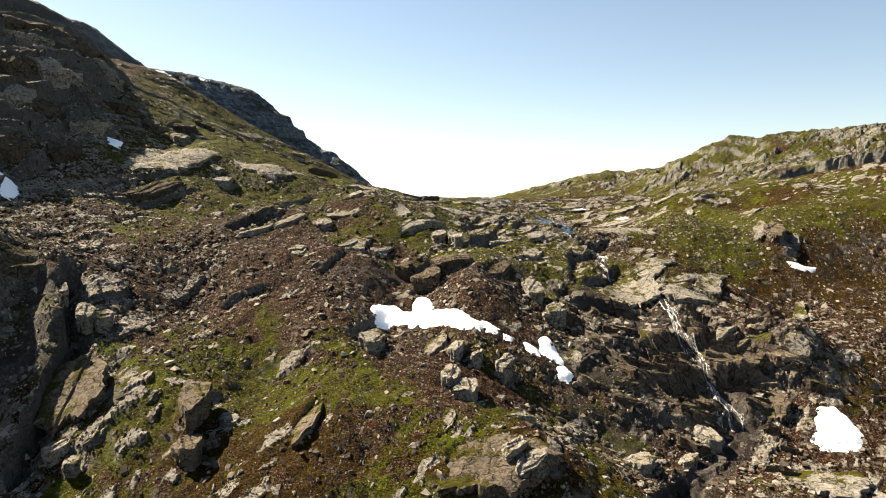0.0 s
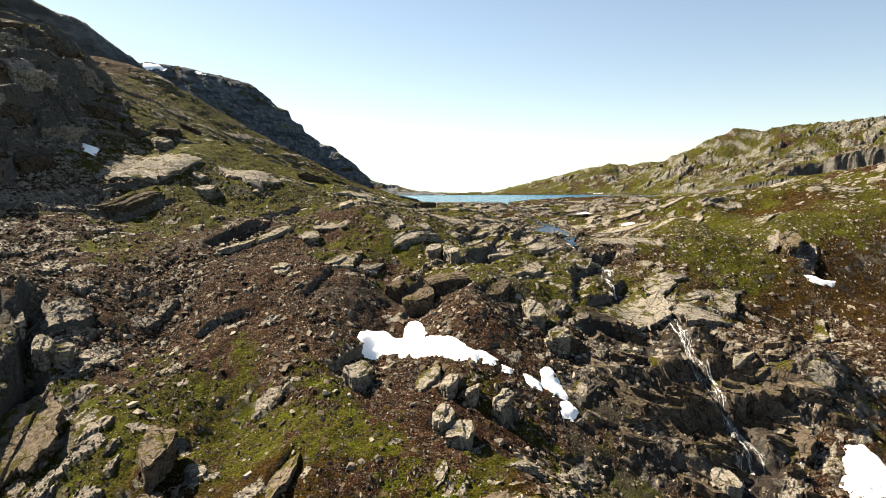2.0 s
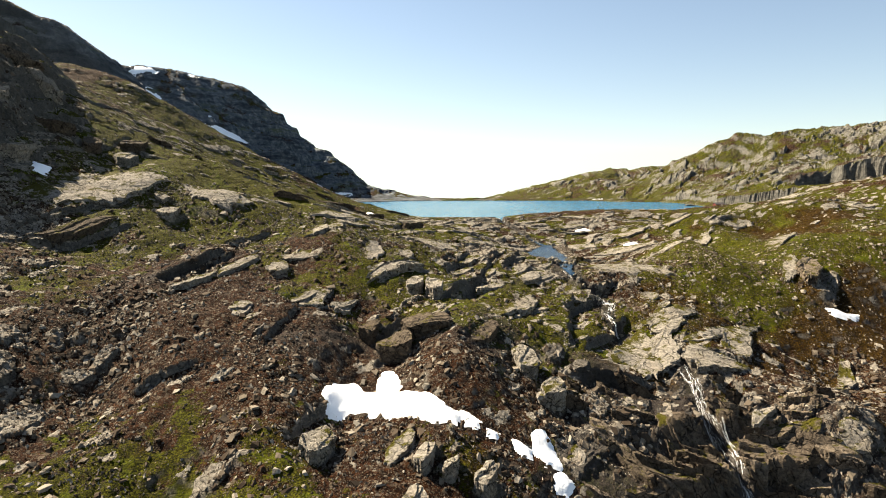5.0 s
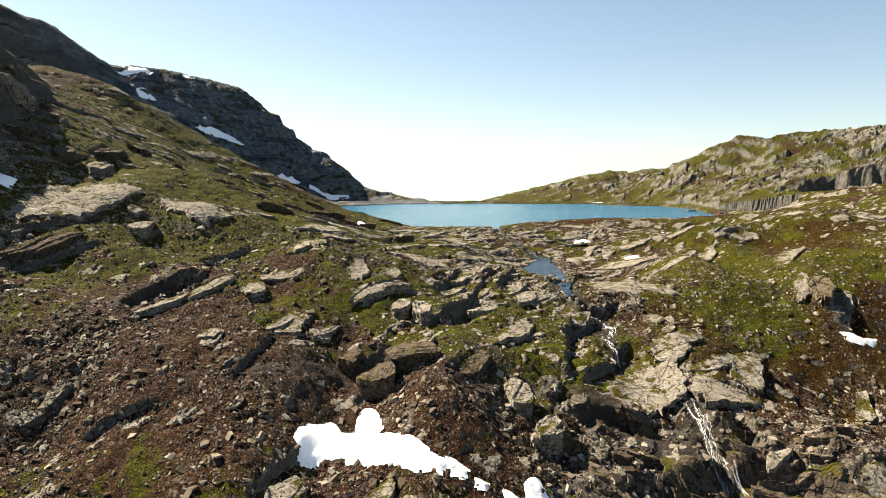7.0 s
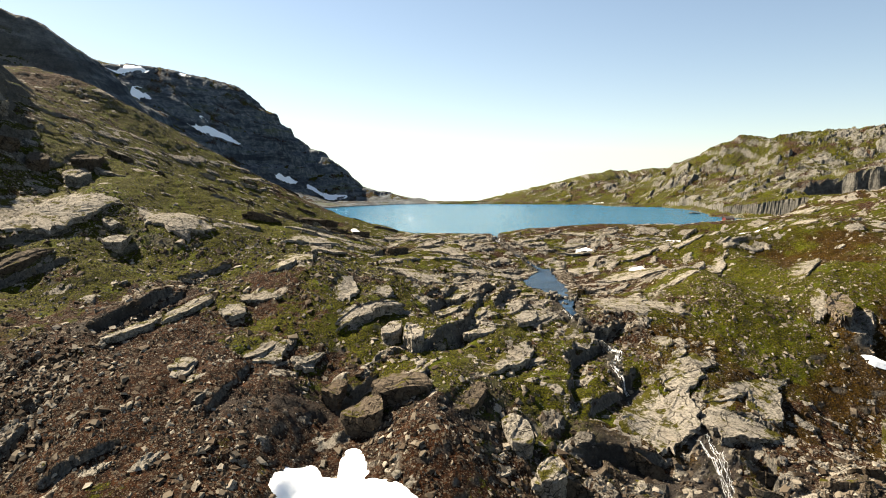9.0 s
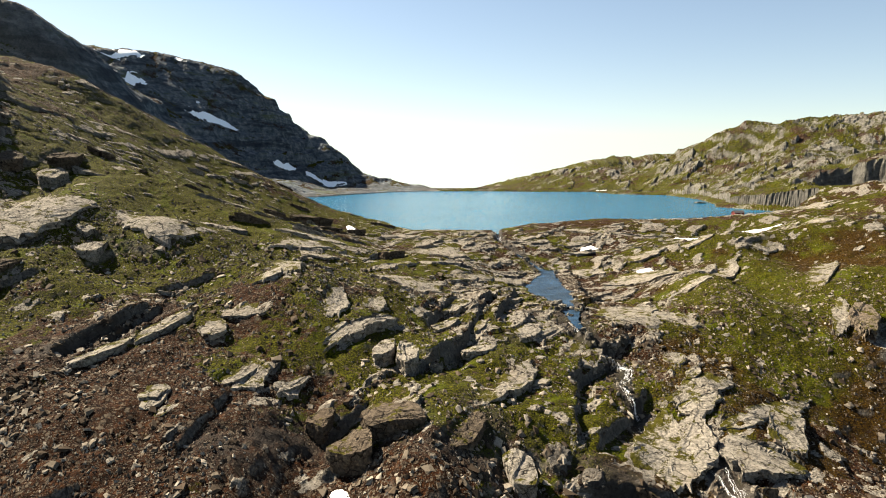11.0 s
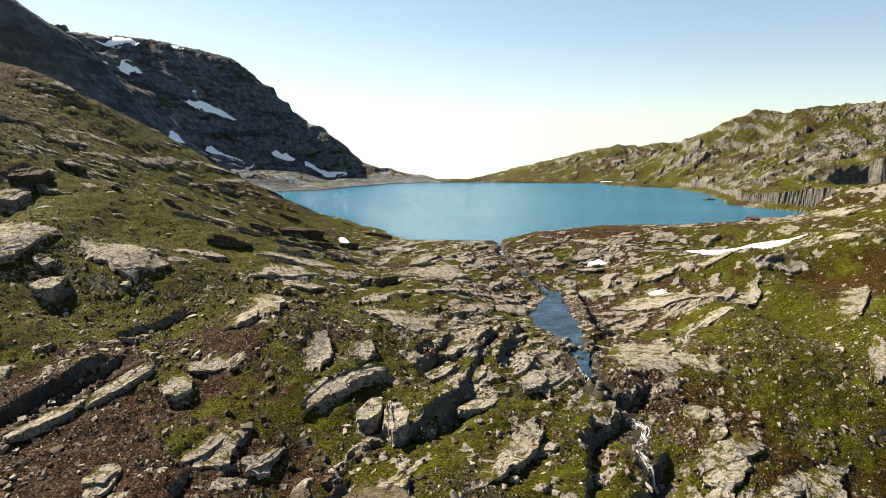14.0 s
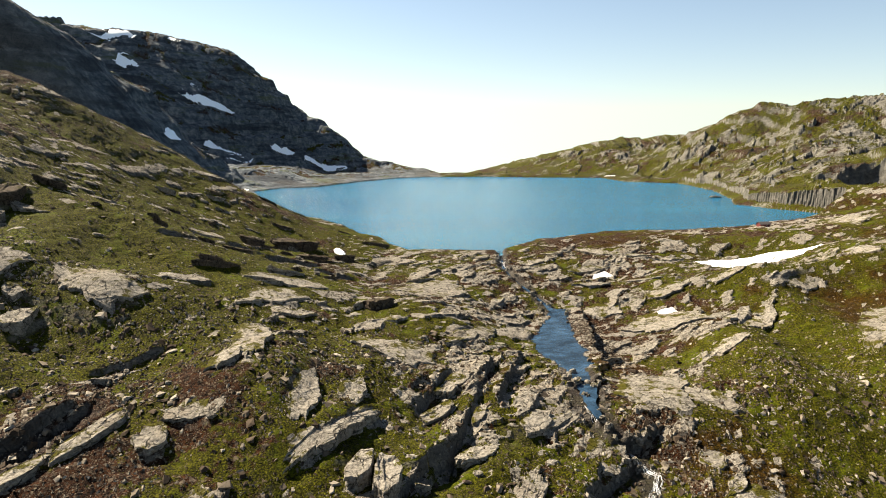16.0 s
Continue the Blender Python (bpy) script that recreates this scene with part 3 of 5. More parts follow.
SHORE_DARK = [(-35, 284.8, 14.3, 7.5, 2, 37), (-4.6, 228.2, 6.7, 5, 1.8, 42), (-44, 272, 7, 4, 1.6, 30), (-27, 272, 8, 4, 1.5, 25), (-20, 284, 6, 4, 1.6, 20)]
BEDDED = LEFT_FLUSH + LEFT_LEDGE + MIDDLE_FLUSH + MIDDLE_LEDGE + MIDDLE_BLOCK + OUTLET + BROOKSIDE + RIGHT_FLUSH + MIDDLE_BENCH + LEFT_BENCH + LEFT_DARK + FALL_CLIFF + RIGHT_BLOCK + FALL_FLUSH + FALL_BLOCK + MIDDLE_DARK + DARK_BLOCK + LOW_BLOCK + LOW_BENCH + LOW_RED + LOW_RED_FLUSH + LOW_FLUSH + FALL_DARK + CRAG_BLOCK + LEFT_BLOCK + SHORE + SHORE_DARK


def facing(turn):
    """The bearing, turned end for end where needed, for which the broken side looks away from the sun."""
    return (turn + 40) % 180 - 40


def bedded(x, y):
    """1 on the slabs, and how deep the ground is hollowed out below their broken edges."""
    on, dig = np.zeros(np.shape(x)), np.zeros(np.shape(x))
    for cx, cy, length, width, high, turn in BEDDED:
        r = 0.6 * math.hypot(length, width) + 3
        near = np.nonzero((np.abs(x - cx) < r) & (np.abs(y - cy) < r))
        if not len(near[0]):
            continue
        c, s = math.cos(radians(facing(turn))), math.sin(radians(facing(turn)))
        dx, dy = x[near] - cx, y[near] - cy
        u, v = (dx * c + dy * s) / (length / 2), (dy * c - dx * s) / (width / 2)
        on[near] = np.maximum(on[near], 1 - ramp((u**4 + v**4) ** 0.25, 0.75, 1.3))
        out = (-v - 1) * width / 2
        dig[near] = np.maximum(dig[near], 0.45 * high * np.exp(-(((out - 0.1) / (0.5 + 0.45 * high)) ** 2)) * (1 - ramp(np.abs(u), 0.75, 1.1)))
    return on, dig


STRIKE = radians(52)  # the bearing of the ledges, from +x


def relief(x, y):
    """The finished height of the ground, and what covers it: moss, bare rock, dark rock (wet and painted shade)."""
    z = land(x, y)
    s = inside(x, y, LAKE)
    near = 1 - ramp(y, 360, 480)
    v, u = x * math.cos(STRIKE) + y * math.sin(STRIKE), x * math.sin(STRIKE) - y * math.cos(STRIKE)
    u = u + 2.2 * fbm(x / 14, y / 14, 41, 3) + 0.35 * vnoise(x / 1.4, y / 1.4, 44)
    v = v + 0.35 * vnoise(x / 1.4, y / 1.4, 45)
    # how rocky it is
    rock = 0.24 + 0.5 * fbm(u / 16, v / 40, 31, 3) + 0.22 * fbm(x / 50, y / 50, 35, 2)
    for cx, cy, rx, ry, turn, h in ROCKY:
        rock = rock + h * blob(x, y, cx, cy, rx, ry, turn)
    rock = np.where(y > 430, 0.30 + 0.45 * fbm(x / 45, y / 45, 37, 4) + np.where(x < 0, 0.35, -0.1), rock)
    rock = np.clip(rock, 0.02, 0.95)
    bare, lift = np.zeros(np.shape(x)), np.zeros(np.shape(x))
    # tilted slabs and smaller shards, raised towards the valley and broken off there
    here = y < 480
    un, vn, rock_n = u[here], v[here], rock[here]
    lift_n, bare_n = np.zeros(un.shape), np.zeros(un.shape)
    for across, on, high, seed, more in ((4.6, 9.5, 0.95, 201, 0.40), (2.3, 4.2, 0.6, 221, 0.38), (1.15, 1.9, 0.36, 241, 0.36)):
        a, b, c, ou, ov = shards(un / across, vn / on, seed)
        up = (a < rock_n * more) * 1.0
        lift_n = lift_n + high * up * (0.10 + 0.45 * b + (0.15 + 0.5 * c) * ou + 0.2 * (c - 0.5) * ov) + high * 0.2 * (1 - up) * (b - 0.5)
        bare_n = np.maximum(bare_n, up * (0.55 + 0.45 * b))
    lift[here], bare[here] = lift_n, bare_n
    # great broken blocks on the crags
    crag = np.minimum(1.4 * blob(x, y, -117, 200, 20, 42), 1)
    some = crag > 0.05
    a, b, c, ou, ov = shards(u[some] / 6.5, v[some] / 10, 301)
    lift[some] += crag[some] * (3.2 * b + (1.0 + 2.0 * c) * ou)
    bare[some] = np.maximum(bare[some], crag[some] * (0.25 + 0.75 * c))
    far = ramp(y, 380, 520)
    there = y > 380
    xf, uf, vf, rock_f = x[there], u[there], v[there], rock[there]
    big_f, bare_f = np.zeros(xf.shape), np.zeros(xf.shape)
    grain = np.where(xf < 0, 1.0, 0.6)
    for size, high, seed in ((22.0, 4.2, 261), (9.0, 2.2, 271), (4.0, 1.2, 281)):
        size = size * grain
        a, b, c, ou, ov = shards(uf / size, vf / (1.6 * size), seed)
        up = (a < rock_f * 0.55) * 1.0
        big_f = big_f + high * up * (0.2 + 0.6 * b + (0.4 + 0.6 * c) * ou) + high * 0.25 * (1 - up) * (b - 0.5)
        bare_f = np.maximum(bare_f, up * (0.5 + 0.5 * b))
    bare_f = np.where(xf > 0, 0.30 + 0.3 * bare_f + 0.55 * fbm(uf / 14, vf / 26, 265, 4) + 0.3 * fbm(uf / 3, vf / 6, 267, 3), bare_f + 0.08)
    big, bare_far = np.zeros(np.shape(x)), np.zeros(np.shape(x))
    big[there], bare_far[there] = big_f, bare_f
    bare = bare * (1 - far) + bare_far * far
    rough = 1.0 * fbm(x / 13, y / 13, 61, 3) + 0.5 * fbm(x / 4, y / 4, 65, 3) + 0.3 * fbm(x / 1.2, y / 1.2, 69, 2)
    calm = ramp(np.abs(s), 0, 9)
    on, dig = bedded(x, y)
    bare = np.maximum(bare, ramp(on, 0.02, 0.5) * (0.12 + 0.8 * fbm(x / 2.6, y / 2.6, 73, 3)) * near)
    rough = rough * (1 - 0.5 * bare * near)
    z = z + near * calm * ((lift + rough) * (1 - 0.85 * on) - 0.15 * on - dig + edges(x, y))
    z = z + far * ramp(-s, 0, 14) * (0.5 + 0.5 * ramp(z, 2, 12)) * (big * np.where(x < 0, 0.32, 0.75) + 2.4 * fbm(x / 12, y / 12, 75, 3))
    # the brook's bed
    d, bed, half = along(x, y, STREAM)
    d = np.maximum(d + 1.1 * fbm(x / 3.5, y / 3.5, 83, 3), 0)
    cut = 1 - ramp(d, half * 0.6, half * 0.6 + 1.3)
    pool = inside(x, y, POOL) + 2.4 * fbm(x / 3, y / 3, 87, 4)
    z = np.where(pool > 0, np.minimum(z, -6.15 - 0.2 * np.minimum(pool, 3) + 0.7 * ramp(fbm(x / 1.6, y / 1.6, 89, 2), 0.25, 0.5)), np.where(pool > -3, np.maximum(z, -5.9 - 0.1 * pool), z))
    z = np.where((y < 318) & (pool < 0), z * (1 - cut) + (np.minimum(z, bed - 0.2 + 1.1 * fbm(x / 1.8, y / 1.8, 81, 2))) * cut, z)
    wet = (1 - ramp(d, half + 0.3, half + 2.2)) * (y < 318)
    for cx, cy, rx, ry, turn, h in WET_SHADE:
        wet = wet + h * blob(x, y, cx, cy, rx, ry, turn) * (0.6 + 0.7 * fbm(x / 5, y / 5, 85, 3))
    # far slopes painted darker: shade on the mountain, a duller tone on the hill
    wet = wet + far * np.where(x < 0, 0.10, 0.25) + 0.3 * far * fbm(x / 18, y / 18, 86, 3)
    moss = 0.56 + 0.5 * fbm(x / 22, y / 22, 91, 4) + 0.55 * fbm(x / 8, y / 8, 93, 3) + 0.35 * fbm(x / 3, y / 3, 95, 3)
    for cx, cy, rx, ry, turn, h in MOSSY:
        moss = moss + h * blob(x, y, cx, cy, rx, ry, turn)
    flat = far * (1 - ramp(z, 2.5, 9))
    # low flats on the left are only darkened, not wet
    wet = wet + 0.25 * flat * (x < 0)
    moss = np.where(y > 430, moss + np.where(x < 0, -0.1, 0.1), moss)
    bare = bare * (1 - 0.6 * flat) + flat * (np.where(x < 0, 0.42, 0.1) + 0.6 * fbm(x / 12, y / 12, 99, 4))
    heath = 0.31 + 0.55 * fbm(x / 30, y / 30, 97, 4)
    heath = heath - 0.15 * far * (x > 0)
    for cx, cy, rx, ry, turn, h in HEATH:
        heath = heath + h * blob(x, y, cx, cy, rx, ry, turn)
    return z, np.clip(moss, 0, 1), bare, np.clip(wet, 0, 1), np.clip(heath, 0, 1)


# where bare rock, moss, and seepage with painted shade prevail: x, y, half widths, turn, strength
ROCKY = [(26, 190, 14, 22, -20, 0.3), (12, 240, 24, 30, 0, 0.2), (98, 205, 30, 34, 0, -0.45), (43.5, 230, 4, 15, 0, -0.6), (45, 150, 26, 20, 0, 0.4), (50, 128, 26, 14, 0, 0.35), (45, 245, 30, 42, 0, 0.42), (8, 140, 14, 20, 0, 0.1), (-110, 195, 18, 40, 0, 0.75), (-75, 150, 16, 40, 25, 0.2), (20, 170, 12, 18, -30, 0.15), (80, 196, 26, 24, 0, -0.45), (105, 225, 30, 25, 0, -0.2), (-42, 143, 34, 22, 0, -0.42), (90, 165, 22, 26, 0, -0.3), (-25, 118, 30, 12, 0, -0.25), (60, 290, 60, 20, 0, 0.25), (-60, 250, 40, 62, 0, -0.36), (-30, 200, 24, 24, 0, -0.15), (-20, 110, 18, 12, 0, -0.2)]
MOSSY = [(-62, 150, 18, 14, 20, 0.35), (-45, 108, 14, 8, 0, 0.25), (100, 230, 34, 30, 0, 0.25), (-50, 118, 26, 14, 0, 0.1), (-75, 140, 14, 18, 0, 0.2), (6, 172, 12, 14, 0, 0.3), (-38, 176, 17, 14, 0, -0.5), (98, 205, 30, 34, 0, 0.4), (-70, 195, 40, 40, 0, 0.35), (43.5, 230, 4, 15, 0, -0.9), (76, 192, 24, 24, 0, 0.55), (-15, 165, 24, 16, 0, 0.35), (-45, 205, 30, 25, 0, 0.35), (-60, 250, 50, 60, 0, 0.5), (0, 105, 16, 12, 0, 0.0), (-40, 142, 32, 18, 0, -0.75), (-72, 160, 25, 32, 0, -0.5), (-8, 140, 14, 12, 0, -0.6), (45, 130, 28, 22, 0, -0.6), (90, 165, 18, 22, 0, -0.35), (45, 245, 18, 40, 0, -0.4), (-30, 120, 25, 10, 0, -0.2), (-100, 195, 16, 30, 0, -0.5), (110, 270, 40, 40, 0, 0.25)]
# seeps; the left trench and lower gully wall are shade painted dark
WET_SHADE = [(-46, 166, 4, 13, -35, 0.9), (36, 194, 6, 9, 0, 0.7), (24, 186, 5, 12, -40, 0.5), (-66, 108, 7, 20, 10, 0.9), (-8, 146, 24, 9, 0, 0.8), (38, 138, 15, 13, 0, 1.1), (57, 134, 18, 14, 0, 1.2), (30, 118, 14, 16, 0, 0.8), (18, 150, 8, 26, 20, 0.4), (-72, 110, 14, 14, 0, 0.4), (90, 178, 14, 14, 0, 0.4)]


HEATH = [(115, 235, 36, 60, 0, -0.1), (-38, 178, 20, 18, 0, 0.6), (100, 178, 30, 30, 0, 0.5), (76, 205, 18, 24, 0, -0.3), (-84, 199, 5, 4, 0, 1.0), (-60, 205, 45, 40, 0, -0.6), (95, 165, 24, 24, 0, 0.9), (88, 210, 30, 18, 0, -0.25), (120, 250, 40, 30, 0, 0.3), (-40, 150, 30, 14, 0, 0.3), (0, 95, 20, 10, 0, 0.35), (-8, 162, 22, 14, 0, -0.4), (-60, 240, 50, 60, 0, -0.5), (76, 180, 14, 14, 0, -0.4)]


def sheet(xs, name):
    """A mesh from a grid of places (rows, columns)."""
    rows, cols = xs.shape[:2]
    me = bpy.data.meshes.new(name)
    me.vertices.add(rows * cols)
    me.vertices.foreach_set("co", xs.reshape(-1, 3).astype(np.float32).ravel())
    i = np.arange(rows * cols).reshape(rows, cols)
    quads = np.stack([i[:-1, :-1], i[:-1, 1:], i[1:, 1:], i[1:, :-1]], -1).reshape(-1, 4)
    me.loops.add(quads.size)
    me.loops.foreach_set("vertex_index", quads.ravel().astype(np.int32))
    me.polygons.add(len(quads))
    me.polygons.foreach_set("loop_start", np.arange(0, quads.size, 4, dtype=np.int32))
    me.update(calc_edges=True)
    return me


# ---- ground ----
gy = np.concatenate([np.linspace(-2500, 40, 24, endpoint=False), np.linspace(40, 84, 26, endpoint=False), np.linspace(84, 330, 560, endpoint=False), 330 * (1050 / 330) ** np.linspace(0, 1, 280, endpoint=False), 1050 * (4200 / 1050) ** np.linspace(0, 1, 40)])
core = np.linspace(-1, 1, 760)
reach = (5.5) ** np.linspace(0, 1, 26)[1:]
gu = np.concatenate([-reach[::-1], core, reach])
half_width = np.interp(gy, [-2500, 40, 90, 330, 1050, 4200], [520, 100, 103, 282, 665, 1100])
mid = np.interp(gy, [0, 100, 330, 1050], [0, 2, 22, 20])
gx = mid[:, None] + gu[None, :] * half_width[:, None]
gyy = np.repeat(gy[:, None], len(gu), 1)
gz, moss_map, rock_map, wet_shade_map, heath_map = relief(gx, gyy)
me = sheet(np.stack([gx, gyy, gz], -1), "ground")
cover = me.color_attributes.new("cover", "FLOAT_COLOR", "POINT")
cover.data.foreach_set("color", np.stack([moss_map, rock_map, wet_shade_map, heath_map], -1).astype(np.float32).ravel())
me.shade_flat()
soft = (rock_map[:-1, :-1] < 0.3) & (gyy[:-1, :-1] < 360)
me.polygons.foreach_set("use_smooth", soft.ravel())
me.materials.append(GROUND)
ground = tagged(new("ground", me), "mountain slope of moss, brown scree and bare grey ledges", "ground", kind="structure")


def ground_z(x, y):
    return float(relief(np.array([float(x)]), np.array([float(y)]))[0][0])


def lie(x, y, z, turn, settle=0.75, reach=3.0):
    """A pose on the ground at (x, y), leaning with it."""
    g = land(np.array([x + reach, x - reach, x, x], float), np.array([y, y, y + reach, y - reach], float))
    n = Vector((-(g[0] - g[1]) / (2 * reach) * settle, -(g[2] - g[3]) / (2 * reach) * settle, 1)).normalized()
    return Matrix.Translation((x, y, z)) @ Vector((0, 0, 1)).rotation_difference(n).to_matrix().to_4x4() @ pose(0, 0, 0, 0, 0, turn)


def mesh_of(name, verts, faces, material):
    me = bpy.data.meshes.new(name)
    me.from_pydata([tuple(v) for v in verts], [], faces)
    me.materials.append(material)
    me.update()
    me.shade_flat()
    return me


# ---- lake ----
mx, my = sum(p[0] for p in LAKE) / len(LAKE), sum(p[1] for p in LAKE) / len(LAKE)
rim = [Vector((x, y, 0)) + Vector((x - mx, y - my, 0)).normalized() * 7 for x, y in LAKE]
me = mesh_of("lake", rim, [tuple(range(len(rim)))], LAKE_WATER)
tagged(new("lake", me), "wide blue mountain lake, lightly rippled by the wind", "lake", kind="structure")


def block_mesh(name, length, width, high, seed, material, dip=0.0, around=26):
    """A broken block of rock: many-sided in plan, a faceted top, stepped sides, sunk into the ground. dip: how far the back edge is buried."""
    rng = np.random.default_rng(seed)
    sides = rng.integers(5, 9)
    way = (np.arange(sides) + rng.uniform(-0.38, 0.38, sides)) * 2 * math.pi / sides + rng.uniform(0, 6)
    off = rng.uniform(0.6, 1.0, sides)
    th = np.linspace(0, 2 * math.pi, around, endpoint=False)
    co = np.cos(th[:, None] - way[None])
    r = np.where(co > 0.05, off / np.maximum(co, 0.05), 9).min(1)
    r = np.minimum(r, 1.3) * (1 + 0.07 * rng.standard_normal(around))
    lay = rng.uniform(0.3, 0.75)
    rings = [(0.22, 1.0), (0.45, 1.0), (0.66, 0.99), (0.84, 0.97), (0.97, 0.93), (1.0, lay + 0.1), (1.0 + rng.uniform(-0.03, 0.12), lay), (1.03, lay - 0.28), (1.08, 0.0), (1.12, -0.9)]
    verts, faces = [(0, 0, high * (1 - 0.5 * dip))], []
    cuts = [(rng.uniform(0, 3.14), rng.uniform(-0.6, 0.6), rng.uniform(-0.22, 0.22)) for _ in range(4)]
    for k, (s, h) in enumerate(rings):
        jag = 1 + (0.02 if k < 3 else 0.04 if k < 5 else 0.07) * rng.standard_normal(around)
        px, py = r * s * jag * np.cos(th), r * s * jag * np.sin(th)
        wave = vnoise(px * length / 3.2 + 31.7 * seed, py * width / 3.2, seed) + 0.5 * vnoise(px * length / 1.3, py * width / 1.3 + 11.3 * seed, seed + 1)
        z = high * h + 0.11 * min(high, 2.0) * wave * (k < 8)
        for a, c, drop in cuts:  # joints: one side of a line stands lower than the other
            side = px * math.cos(a) + py * math.sin(a) - c
            z = z + (k < 7) * min(high, 2.2) * drop * (side > 0)
        z = z - high * dip * (0.5 + 0.55 * py) * (k < 8)
        verts += list(zip(px * length / 2, py * width / 2, z))
    for j in range(around):
        faces.append((0, 1 + j, 1 + (j + 1) % around))
    for k in range(len(rings) - 1):
        a, b = 1 + k * around, 1 + (k + 1) * around
        faces += [(a + j, b + j, b + (j + 1) % around, a + (j + 1) % around) for j in range(around)]
    return mesh_of(name, verts, faces, material)


count = [0]


def slab_mesh(name, x, y, length, width, high, turn, seed, material, upright):
    """A slab that lies with the slope: flush on its upper side, broken off steeply on the lower one. Its origin is at (x, y) on the slope."""
    rng = np.random.default_rng(seed)
    turn = radians(facing(turn))
    around = int(np.clip((length + width) * 3.0, 22, 84))
    sides = rng.integers(5, 9)
    way = (np.arange(sides) + rng.uniform(-0.4, 0.4, sides)) * 2 * math.pi / sides + rng.uniform(0, 6)
    off = rng.uniform(0.72, 1.0, sides)
    th = np.linspace(0, 2 * math.pi, around, endpoint=False)
    co = np.cos(th[:, None] - way[None])
    r = np.where(co > 0.05, off / np.maximum(co, 0.05), 9).min(1)
    ragged = 0.4 if upright else 1.0
    wave = 0.16 * vnoise(np.cos(th) * 1.6 + seed, np.sin(th) * 1.6, seed) + 0.12 * vnoise(np.cos(th) * 4.5 + seed, np.sin(th) * 4.5, seed + 5)
    r = np.minimum(r, 1.28) * (1 + ragged * (wave + 0.035 * rng.standard_normal(around)))
    # rings from the middle to the rim, then down the broken sides
    rings = [(s, -1.0) for s in (0.12, 0.24, 0.36, 0.48, 0.6, 0.71, 0.81, 0.9, 0.96, 1.0)] + [(1.0 + rng.uniform(0.0, 0.03), 0.28), (0.95, 0.34), (0.97, 0.62), (0.91, 0.68), (0.92, 1.0)]
    px, py, drop = [np.zeros(1)], [np.zeros(1)], [np.full(1, -1.0)]
    for s, d in rings:
        jag = s * (1 + (0.012 if d < 0 else 0.05) * rng.standard_normal(around))
        px.append(r * jag * np.cos(th))
        py.append(r * jag * np.sin(th))
        drop.append(np.full(around, d))
    px, py, drop = np.concatenate(px), np.concatenate(py), np.concatenate(drop)
    lx, ly = px * length / 2, py * width / 2
    wx, wy = x + lx * math.cos(turn) - ly * math.sin(turn), y + lx * math.sin(turn) + ly * math.cos(turn)
    base = land(wx, wy)
    home = float(base[0])
    if upright:
        base = 0.55 * base + 0.45 * home
    f = np.clip(0.5 - 0.5 * py, 0, 1)
    rise = 0.62 + 0.35 * f if upright else 0.06 + 0.84 * f**1.3
    top = base + high * rise + 0.20 * vnoise(wx / 3.1, wy / 3.1, seed) + 0.11 * vnoise(wx / 1.1, wy / 1.1, seed + 1) + 0.05 * vnoise(wx / 0.45, wy / 0.45, seed + 2)
    top = top - 0.06 * min(high, 1.5) * ((np.hypot(px, py) > 0.9) & (drop < 0))
    for _ in range(5):  # joints, along which one side has sunk
        a, c = rng.uniform(0, 3.14), rng.uniform(-0.6, 0.6)
        top = top + min(high, 2.2) * rng.uniform(-0.16, 0.16) * (px * math.cos(a) + py * math.sin(a) > c)
    z = np.where(drop < 0, top, top - drop * (top - base + 1.1))
    faces = [(0, 1 + j, 1 + (j + 1) % around) for j in range(around)]
    for k in range(len(rings) - 1):
        a, b = 1 + k * around, 1 + (k + 1) * around
        faces += [(a + j, b + j, b + (j + 1) % around, a + (j + 1) % around) for j in range(around)]
    me = mesh_of(name, np.stack([wx - x, wy - y, z - home], -1).tolist(), faces, material)
    bed = np.clip(0.15 + 0.75 * py, 0, 1) * (0.3 + 0.7 * np.hypot(px, py)) + 0.45 * np.clip(np.hypot(px, py), 0, 1) ** 4 * (py > -0.4)
    me.attributes.new("bed", "FLOAT", "POINT").data.foreach_set("value", (0.0 * bed if upright else bed).astype(np.float32))
    return me, home


def slab(x, y, length, width, high, turn, material=None, label="pale grey tilted rock slab bedded in moss and scree", name="rock_slab"):
    count[0] += 1
    me, home = slab_mesh(name, x, y, length * 1.06, width * 1.08, high, turn, 1000 + count[0], material or ROCK, name == "rock_block")
    ob = new(name, me)
    ob.location = (x, y, home)
    return tagged(ob, label, "rock", "rock slabs on the slope")


